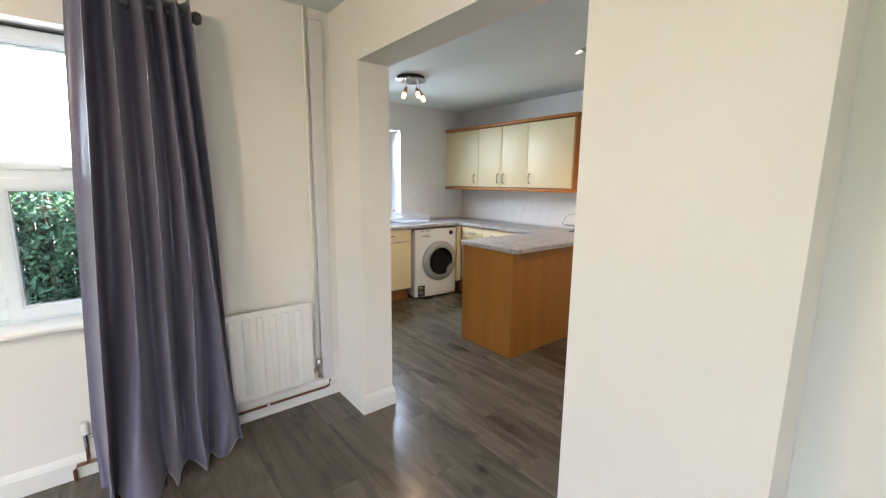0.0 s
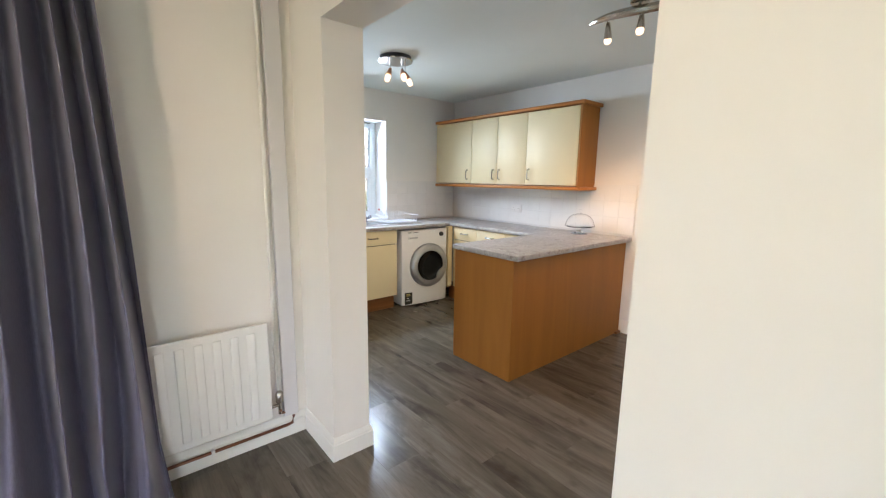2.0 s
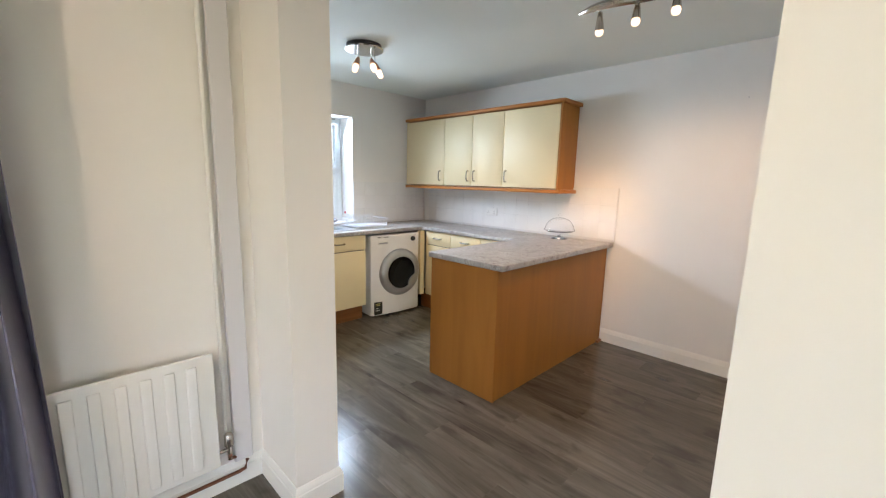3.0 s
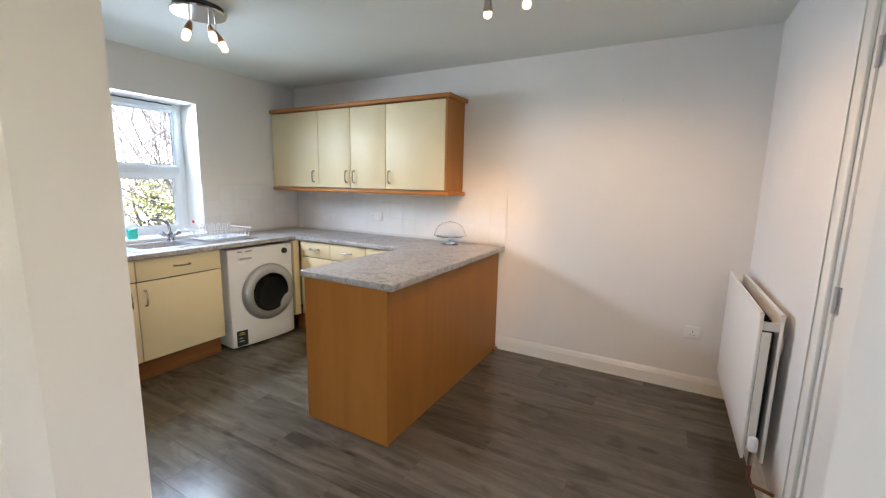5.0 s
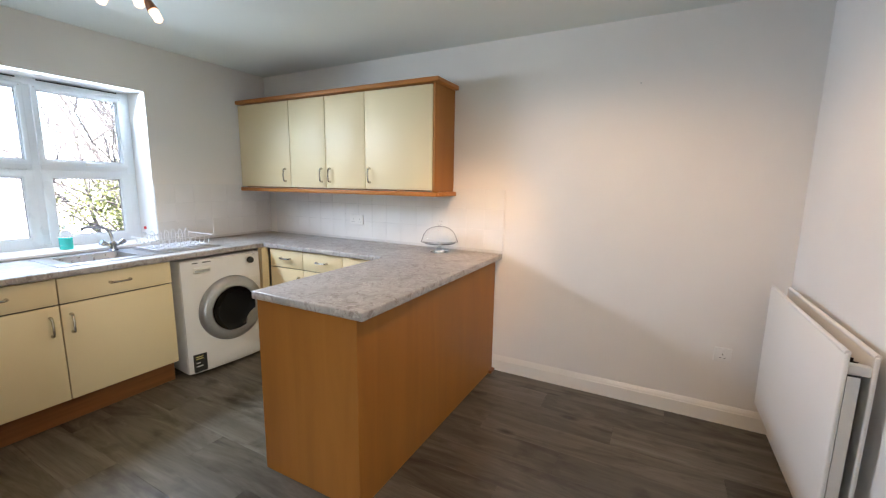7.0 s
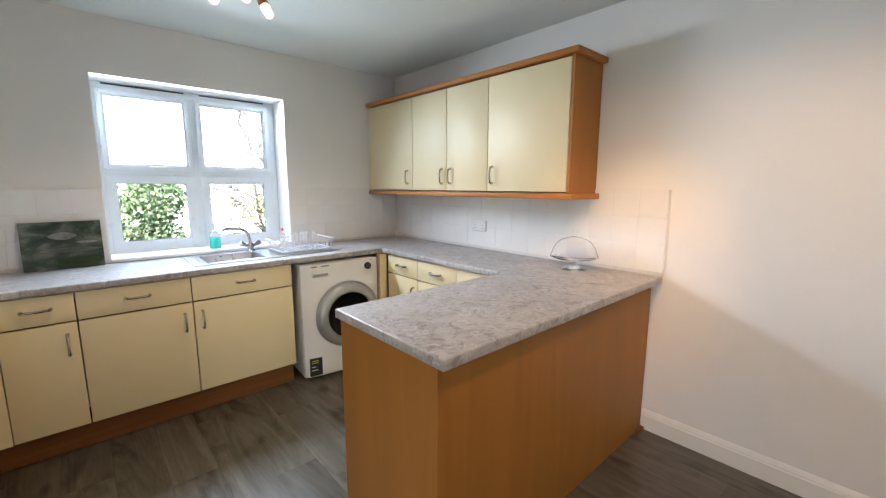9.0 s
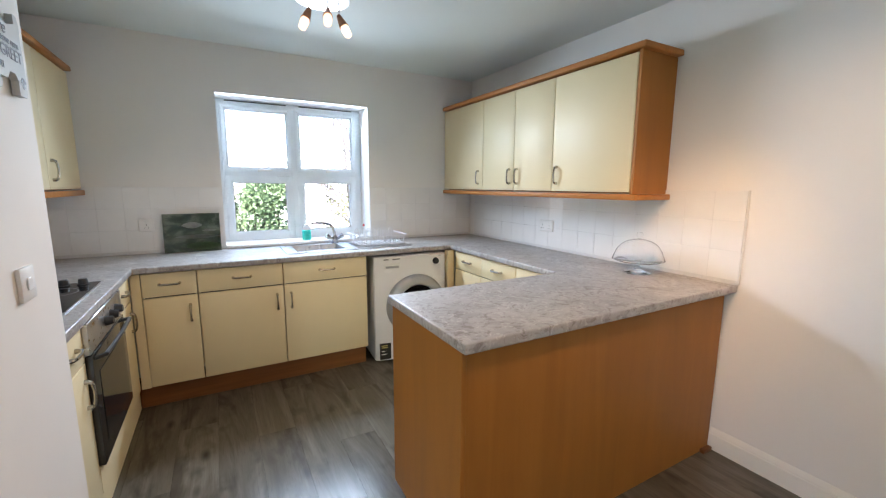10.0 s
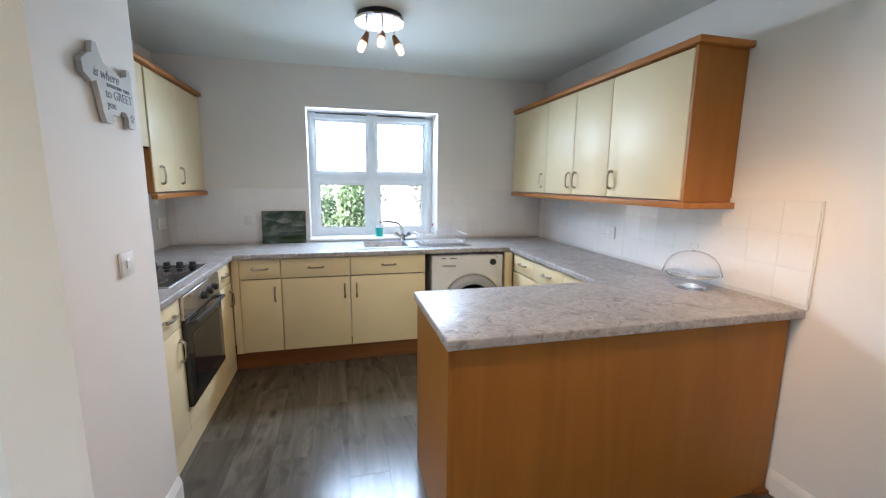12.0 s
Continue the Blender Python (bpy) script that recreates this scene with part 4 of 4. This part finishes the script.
def valve(parent, x, z, s, white):
    bm = bmesh.new()
    tube(bm, ((x, 0.03, z), (x + s * 0.045, 0.03, z)), 0.008)
    tube(bm, ((x + s * 0.045, 0.03, z + 0.02), (x + s * 0.045, 0.03, z - 0.05)), 0.010)
    part("valve_body", bm, NICKEL, parent, "plated valve body", HERE)
    part("valve_cap", lathe(bmesh.new(), ((0.017, 0), (0.019, 0.004), (0.019, 0.05), (0.014, 0.058), (0, 0.058)), pose(x + s * 0.045, 0.03, z + 0.015), 20), WHITE_PLASTIC if white else NICKEL, parent, "", HERE)


rk = radiator("radiator_kitchen", Matrix.Translation((3.925, 0.61, 0.236)) @ pose(0, 0, 0, 0, 0, 180), 0.985, 0.665, "white double-panel radiator on the kitchen wall", 2, False)
valve(rk, 0.985, 0.06, 1, True)
bm = bmesh.new()
tube(bm, ((1.03, 0.03, 0.03), (1.03, 0.03, -0.06), (1.035, 0.045, -0.08), (1.05, 0.10, -0.085), (1.06, 0.118, -0.085)), 0.0078, 10)
part("tail_pipe", bm, COPPER, rk, "copper tail pipe", HERE)
rd = radiator("radiator_dining", Matrix.Translation((-0.075, 2.502, 0.165)), 1.05, 0.518, "white single-panel convector radiator under the window", 1, True)
valve(rd, 1.05, 0.05, 1, False)
valve(rd, 0.0, 0.05, -1, True)
pipe = thing("heating_pipe", Matrix.Translation((0.5, 2.54, 0.07)), "bare copper heating pipe clipped along the skirting", "pipe")
part("pipe_run", tube(bmesh.new(), ((-0.175, 2.545, 0.0), (-0.175, 2.545, 0.055), (-0.165, 2.545, 0.075), (1.06, 2.545, 0.075), (1.085, 2.545, 0.08), (1.095, 2.545, 0.12)), 0.008, 10), COPPER, pipe)
part("pipe_tail", tube(bmesh.new(), ((-0.12, 2.532, 0.20), (-0.12, 2.532, 0.10), (-0.125, 2.542, 0.08)), 0.008, 10), COPPER, pipe)
part("pipe_tail", tube(bmesh.new(), ((1.02, 2.522, 0.19), (1.02, 2.535, 0.165), (1.05, 2.553, 0.15)), 0.008, 10), COPPER, pipe)
for x in (0.25, 0.70):
    part("pipe_clip", block(x - 0.008, 2.533, 0.062, x + 0.008, 2.556, 0.088, 0.003), WHITE_PLASTIC, pipe, "white pipe clip")
bx = thing("pipe_boxing", Matrix.Translation((1.08, 2.55, 0.12)), "white boxed-in riser pipe in the dining corner", "pipe boxing", kind=STR)
part("trunking", block(1.045, 2.545, 0.125, 1.122, 2.574, 2.33, 0.003), TRUNK, bx)
part("cap", block(1.041, 2.541, 2.33, 1.126, 2.574, 2.352, 0.01, 3), TRUNK, bx)
part("riser", tube(bmesh.new(), ((1.02, 2.56, 0.2), (1.02, 2.56, Z_CEIL)), 0.0085, 10), GLOSS, bx)

# ---- curtain and pole ----
pole = thing("curtain_pole", Matrix.Translation((-0.28, 2.47, 2.17)), "dark metal curtain pole with ball ends", "curtain pole")
part("rod", tube(bmesh.new(), ((-1.05, 2.47, 2.17), (0.44, 2.47, 2.17)), 0.014, 14), DARKPOLE, pole)
for x, s in ((0.44, 1), (-1.05, -1)):
    part("finial", lathe(bmesh.new(), ((0.014, 0), (0.018, 0.004), (0.016, 0.01), (0.026, 0.022), (0.03, 0.036), (0.024, 0.052), (0, 0.06)), pose(x, 2.47, 2.17, 0, 90 * s), 20), DARKPOLE, pole)
for x in (0.40, -1.0):
    part("bracket", tube(bmesh.new(), ((x, 2.47, 2.165), (x, 2.574, 2.165)), 0.009, 8), DARKPOLE, pole)


def curtain():
    """Eyelet curtain drawn to one side: deep narrow folds, one flat leading edge, spreading and crumpling on the floor."""
    nu, nz, folds = 260, 72, 5.2
    bm = bmesh.new()
    rows = []
    for j in range(nz + 1):
        h = j / nz
        low = 1 - h
        row = []
        for i in range(nu + 1):
            u = i / nu
            left = 0.015 - 0.115 * low ** 0.8
            right = 0.435 + 0.065 * low ** 0.9
            drift = 0.35 * math.sin(2.9 * u + 1.9 * h + 0.4) * low + 0.30 * math.sin(6.3 * u + 0.7) + 0.25 * low * math.sin(11.0 * u + 2.5 * h)
            f = max(0.0, (u - 0.10) / 0.90) * folds + drift * min(1.0, 6 * u)
            k = math.floor(f)
            rnd = 0.5 + 0.5 * math.sin(k * 12.9 + 3.1)
            swell = (0.5 - 0.5 * math.cos(2 * math.pi * f)) ** (0.75 + 0.7 * rnd)
            depth = (0.13 + 0.10 * rnd) * (0.8 + 0.3 * low)
            edge = max(0.0, 1 - u / 0.10)
            x = left + (right - left) * u + 0.024 * math.sin(2 * math.pi * f) * (0.3 + 0.7 * rnd) * (1 - edge)
            y = 2.478 - depth * swell * (1 - 0.5 * edge) - 0.045 * low ** 1.5
            y += 0.006 * low * math.sin(17 * u + 9 * h) + 0.004 * math.sin(31 * u - 14 * h) * low
            crush = max(0.0, 0.13 - h) / 0.13
            heap = 0.5 + 0.5 * math.sin(9.5 * u - 1.2)
            y -= crush ** 1.6 * (0.05 + 0.12 * heap) * math.sin(math.pi * min(1.0, 0.15 + u)) ** 0.5
            x += 0.022 * crush * math.sin(19 * u + 1.0 + 5 * h)
            ripple = 0.026 * (0.5 + 0.5 * math.sin(23 * u + 26 * h)) * math.sin(math.pi * min(1.0, crush)) * heap
            z = 0.004 + 2.215 * h * (1 - 0.35 * crush) + ripple
            row.append(bm.verts.new((x, min(y, 2.489), z)))
        rows.append(row)
    for a, b in zip(rows, rows[1:]):
        for i in range(nu):
            bm.faces.new((a[i], a[i + 1], b[i + 1], b[i])).smooth = True
    return bm


cu = thing("curtain", Matrix.Translation((0.2, 2.45, 0)), "long slate-grey satin eyelet curtain drawn open, pooling on the floor", "curtain")
co = part("cloth", curtain(), SATIN, cu)
so = co.modifiers.new("thickness", 'SOLIDIFY')
so.thickness = 0.002
for i in range(6):
    x = 0.085 + i * 0.064
    part("eyelet", lathe(bmesh.new(), ((0.021, -0.003), (0.028, -0.003), (0.028, 0.003), (0.021, 0.003), (0.021, -0.003)), pose(x, 2.47, 2.17, 0, 90, 25 * (-1) ** i), 18), NICKEL, cu, "metal eyelet ring")

# ---- ceiling lights ----


def spot_head(parent, at, aim, material, k=1.15, short=False):
    """A small spotlight: stem, tapered cup and glowing lamp."""
    d = (Vector(aim) - Vector(at)).normalized()
    m = Matrix.Translation(at) @ d.to_track_quat('Z', 'Y').to_matrix().to_4x4() @ Matrix.Scale(k, 4)
    c = -0.022 if short else 0.0
    h = part("spot", lathe(bmesh.new(), ((0, -0.03), (0.007, -0.03), (0.010, -0.026), (0.016, 0.012 + c / 2), (0.0205, 0.046 + c), (0.0185, 0.047 + c), (0.012, 0.02 + c), (0, 0.02 + c)), m, 20), material, parent, "adjustable spot cup")
    part("bulb", lathe(bmesh.new(), ((0.012, 0.03 + c), (0.0165, 0.046 + c), (0.019, 0.056 + c), (0.016, 0.068), (0.007, 0.075), (0, 0.076)), m, 16), BULB, h, "lit halogen bulb")
    return h


CX, CY = 2.375, 3.47
cl = thing("ceiling_spotlight", Matrix.Translation((CX, CY, Z_CEIL)), "round chrome ceiling light with three lit spots", "ceiling light")
part("back_plate", lathe(bmesh.new(), ((0.13, 0), (0.13, -0.02), (0.12, -0.026), (0, -0.026)), pose(CX, CY, Z_CEIL), 40), BLACK, cl, "dark round back plate")
part("chrome_plate", lathe(bmesh.new(), ((0.0, -0.028), (0.14, -0.028), (0.146, -0.032), (0.14, -0.04), (0.0, -0.046)), pose(CX, CY, Z_CEIL), 48), CHROME, cl, "polished chrome disc")
CUP = plain("copper_cup", (0.45, 0.25, 0.16), 0.3, 0.9)
for a, aim in ((205, (-0.3, -0.1)), (275, (-0.15, -0.5)), (345, (0.3, -0.2))):
    x, y = CX + 0.085 * math.cos(radians(a)), CY + 0.085 * math.sin(radians(a))
    part("stem", tube(bmesh.new(), ((x, y, Z_CEIL - 0.042), (x, y, Z_CEIL - 0.10), (x + 0.015 * aim[0], y + 0.015 * aim[1], Z_CEIL - 0.115)), 0.005, 8), CHROME, cl)
    spot_head(cl, (x + 0.03 * aim[0], y + 0.03 * aim[1], Z_CEIL - 0.14), (x + 0.34 * aim[0], y + 0.34 * aim[1], Z_CEIL - 0.36), CUP, 1.2, True)


def spot_bar(x0, ys, aims, label):
    ym = sum(ys) / len(ys)
    b = thing("spotlight_bar", Matrix.Translation((x0, ym, Z_CEIL)), label, "ceiling light")
    part("rose", lathe(bmesh.new(), ((0.05, 0), (0.05, -0.016), (0.044, -0.022), (0, -0.022)), pose(x0, ym, Z_CEIL), 28), NICKEL, b)
    part("stem", tube(bmesh.new(), ((x0, ym, Z_CEIL - 0.02), (x0, ym, Z_CEIL - 0.05)), 0.008), NICKEL, b)
    n = 14
    lo, hi = min(ys) - 0.11, max(ys) + 0.11
    pts = [(x0 + 0.03 * math.sin(2 * math.pi * k / n), lo + (hi - lo) * k / n, Z_CEIL - 0.055) for k in range(n + 1)]
    rr = [0.004 + 0.022 * math.sin(math.pi * k / n) ** 0.5 for k in range(n + 1)]
    part("bar", tube(bmesh.new(), pts, rr, 8), NICKEL, b, "wavy satin nickel bar")
    for y, aim in zip(ys, aims):
        part("stem", tube(bmesh.new(), ((x0 + 0.01, y, Z_CEIL - 0.06), (x0 + 0.02, y, Z_CEIL - 0.085)), 0.005, 8), NICKEL, b)
        spot_head(b, (x0 + 0.025, y, Z_CEIL - 0.098), aim, NICKEL)
    return b


spot_bar(2.775, (1.84, 1.645, 1.46), ((3.1, 1.95, 1.2), (2.6, 1.6, 1.0), (2.4, 1.3, 0.9)), "wavy satin nickel ceiling bar with three lit spotlights")
WARM = (1.0, 0.69, 0.42)
DOWN = pose(0, 0, 0)
lamp("cluster_bulbs", 'SPOT', Matrix.Translation((CX, CY - 0.08, Z_CEIL - 0.22)) @ DOWN, 2.2, WARM, radius=0.05, cone=(radians(150), 0.6))
lamp("bar_bulb_to_wall", 'SPOT', look((2.85, 1.84, 2.21), (4.068, 2.38, 0.92)), 6.6, (1.0, 0.60, 0.30), radius=0.02, cone=(radians(44), 1.0))
lamp("bar_bulbs", 'SPOT', look((2.82, 1.5, Z_CEIL - 0.2), (3.0, 1.5, 0)), 3.7, (1.0, 0.65, 0.37), radius=0.06, cone=(radians(168), 0.6))
# unseen fixture added for the warm light inferred on the dining walls
spot_bar(-0.9, (1.2, 1.0, 0.8), ((-0.7, 1.45, 1), (-1.0, 1.05, 1), (-0.7, 0.55, 1)), "assumed wavy nickel ceiling bar of lit spots, unseen over the dining area")
lamp("dining_bulbs", 'POINT', pose(-0.85, 1.0, Z_CEIL - 0.2), 5.4, (1.0, 0.76, 0.55), radius=0.12)

# ---- garden ----


def leaves(name, parent, material, centres, radii, count, size, seed, label=""):
    """Many small folded leaves spread through overlapping clumps."""
    rng = np.random.RandomState(seed)
    vs, fs = [], []
    for k in range(count):
        c, r = centres[rng.randint(len(centres))], None
        d = rng.normal(size=3)
        d /= np.linalg.norm(d)
        rad = np.array(radii) * (0.45 + 0.6 * rng.rand() ** 0.5) * (0.8 + 0.4 * rng.rand())
        p = np.array(c) + d * rad
        if p[2] < -0.1:
            continue
        a, b = rng.normal(size=3), rng.normal(size=3)
        a /= np.linalg.norm(a)
        b -= a * b.dot(a)
        b /= np.linalg.norm(b)
        nn = np.cross(a, b)
        s = size * (0.6 + 0.8 * rng.rand())
        i = len(vs)
        vs += [tuple(p), tuple(p + s * (0.5 * a + 0.28 * b + 0.08 * nn)), tuple(p + s * a), tuple(p + s * (0.5 * a - 0.28 * b + 0.08 * nn))]
        fs += [(i, i + 1, i + 2), (i, i + 2, i + 3)]
    me = bpy.data.meshes.new(name)
    me.from_pydata(vs, [], fs)
    me.materials.append(material)
    return part(name, me, material, parent, label)


def shrub(name, at, centres, radii, count, size, material, seed, label, cat):
    s = thing(name, Matrix.Translation(at), label, cat)
    rng = random.Random(seed)
    bm = bmesh.new()
    for c in centres:
        q = Vector(c)
        b = Vector((q.x + rng.uniform(-.1, .1), q.y + rng.uniform(-.1, .1), -0.16))
        tube(bm, (b, (b + q) / 2 + Vector((rng.uniform(-.08, .08), 0, 0)), q), [0.03, 0.02, 0.008], 6)
    part("stems", bm, BARK, s)
    leaves("crown", s, material, centres, radii, count, size, seed)
    return s


rg = random.Random(4)
shrub("hedge", (-2.0, 6.4, -0.16), [(-5.2 + 0.36 * i + rg.uniform(-.1, .1), 6.4 + rg.uniform(-.2, .2), z + rg.uniform(-.1, .12)) for i in range(16) for z in (0.25, 0.75, 1.12)],
      (0.36, 0.34, 0.30), 30000, 0.07, LEAF_H, 3, "dense green leafy hedge seen through the dining window", "hedge")
fence = thing("garden_fence", Matrix.Translation((-2.7, 6.95, -0.16)), "dark weathered timber board fence behind the hedge", "fence")
SLAT = mesh_of("board", block(-0.07, -0.009, 0, 0.07, 0.009, 1.48, 0.003), plain("weathered_timber", (0.055, 0.04, 0.03), 0.85, grain=30, var=0.4))
for i in range(42):
    part("board", SLAT, None, fence, "", pose(-3.0 + 0.145 * i, 0.0, 0.0, 0, 0, 0))
for x in (-3.0, -1.0, 1.0, 2.95):
    part("post", block(x - 0.045, 0.01, 0, x + 0.045, 0.10, 1.52, 0.004), BARK, fence, "", HERE)
shrub("bush", (2.3, 7.1, -0.12), [(2.3 + rg.uniform(-.16, .16), 7.1 + rg.uniform(-.2, .2), z) for z in (0.15, 0.45, 0.7, 0.95, 1.2, 1.3)], (0.31, 0.28, 0.26), 9500, 0.052, LEAF, 8,
      "rounded green leafy bush on the paving", "bush")
shrub("bush", (1.88, 7.15, -0.12), [(1.88 + rg.uniform(-.04, .03), 7.15 + rg.uniform(-.15, .15), z) for z in (0.2, 0.5, 0.8, 1.05, 1.25)], (0.14, 0.2, 0.2), 3000, 0.048, LEAF, 15,
      "slim upright green leafy bush beside the larger one", "bush")
tree = thing("tree", Matrix.Translation((4.1, 6.9, -0.12)), "bare twiggy tree with yellow-green leaves low down", "tree")
bm = bmesh.new()
rt = random.Random(12)


def limb(p, d, length, r, depth):
    pts, q = [p], p
    for k in range(4):
        d = (d + Vector((rt.uniform(-.3, .3), rt.uniform(-.3, .3), rt.uniform(-.1, .2)))).normalized()
        q = q + d * length / 4
        pts.append(q)
    tube(bm, pts, [r, r * .85, r * .7, r * .55, r * .4], 4)
    if depth:
        for k in range(5):
            s = pts[rt.randint(1, 4)]
            limb(s, (d + Vector((rt.uniform(-1.2, 1.2), rt.uniform(-.8, .8), rt.uniform(-.6, .6)))).normalized(), length * rt.uniform(.45, .7), r * .56, depth - 1)


for x, y in ((3.58, 6.9), (3.72, 6.8), (3.85, 7.1), (3.98, 6.95), (4.15, 6.7), (4.3, 7.0), (4.45, 7.1), (4.7, 6.9), (5.0, 6.8)):
    limb(Vector((x, y, -0.14)), Vector((rt.uniform(-.1, .08), 0, 1)), 2.4, 0.026, 3)
part("trunk", bm, TWIG, tree)
leaves("crown", tree, LEAF_Y, [(3.4 + rt.uniform(-.1, 1.4), 6.8 + rt.uniform(-.3, .3), rt.uniform(0.1, 1.45)) for i in range(26)], (0.26, 0.28, 0.24), 13000, 0.036, 21)
leaves("upper_leaves", tree, LEAF_G, [(3.5 + rt.uniform(-.1, 1.5), 6.9 + rt.uniform(-.3, .3), rt.uniform(1.5, 3.2)) for i in range(34)], (0.3, 0.3, 0.28), 3600, 0.032, 22)

# ---- tiles ----


def tile_mesh():
    return mesh_of("tile", block(-0.0739, -0.0055, -0.0739, 0.0739, 0.0, 0.0739, 0.0009, 1), TILE)


TILE_ME = tile_mesh()
PITCH = 0.1487


def splash(name, start, along, count, facing, label, last=None):
    """Three rows of tiles on a thin bed of grout; along is a unit vector, facing turns the tile from -y."""
    h = 3 * PITCH
    s = Vector(start)
    a = Vector(along)
    n = (facing.to_3x3() @ Vector((0, -1, 0)))
    e = s + a * (count * PITCH) + n * 0.0076
    lo = [min(s[i], e[i]) for i in range(3)]
    hi = [max(s[i], e[i]) for i in range(3)]
    o = whole(name, block(lo[0], lo[1], 0.9105, hi[0], hi[1], 0.9305 + h), GROUT, label, "splashback", kind=STR)
    for i in range(count):
        for k in range(3):
            t = new("tile", TILE_ME)
            t.parent = o
            t.matrix_basis = Matrix.Translation(s + a * ((i + 0.5) * PITCH) + n * 0.0035 + Vector((0, 0, 0.9305 + (k + 0.5) * PITCH))) @ facing
    return o


splash("splashback_units", (X_UNITS, 2.158, 0), (0, 1, 0), 16, ON_X, "white glazed square tile splashback under the wall cabinets")
splash("splashback_window_right", (3.008, Y_WINDOW, 0), (1, 0, 0), 7, HERE, "white glazed square tile splashback beside the window")
splash("splashback_window_left", (1.853, Y_WINDOW, 0), (-1, 0, 0), 7, HERE, "white glazed square tile splashback beside the window")
splash("splashback_hob", (0.75, 4.625, 0), (0, -1, 0), 11, pose(0, 0, 0, 0, 0, 90), "white glazed square tile splashback behind the hob")
whole("trim", block(4.0595, 2.151, 0.9105, 4.0675, 2.1575, 1.379, 0.002), KITCHEN_WALL, "slim off-white edge trim ending the tiles", "tile trim", kind=STR)

# ---- floor planks ----
fl = whole("floor", block(-3.0, -3.0, -0.06, 4.07, 4.64, -0.0045), GAP, "grey-brown oak laminate plank floor", "floor", kind=STR)
PW, PL = 0.1965, 1.22
PLANKS = {}


def plank_mesh(length):
    """One board, cut to length; equal lengths share their mesh."""
    key = round(length, 3)
    if key not in PLANKS:
        PLANKS[key] = mesh_of("plank", block(-PW / 2 + 0.0002, -length / 2 + 0.0002, -0.004, PW / 2 - 0.0002, length / 2 - 0.0002, 0.0, 0.0004, 1), FLOOR)
    return PLANKS[key]


rp = random.Random(9)
for i in range(-23, 12):
    xc = 1.735 + (i + 0.5) * PW
    off = 1.736 + (0, 0.42, 0.83, 0.21, 0.64)[i % 5] * PL
    for k in range(-5, 4):
        y0 = max(off + k * PL, 0.3 if xc > 1.5 else -3.0)
        y1 = min(off + (k + 1) * PL, 2.58 if xc < 0.75 else 4.64)
        if y1 - y0 < 0.02 or xc < -3.05 or xc > 4.1:
            continue
        p = new("plank", plank_mesh(y1 - y0))
        p.parent = fl
        yc = (y0 + y1) / 2
        p.matrix_basis = Matrix.Translation((xc, yc, 0.0)) @ pose(0, 0, 0, 0, 0, 180 * rp.randint(0, 1))
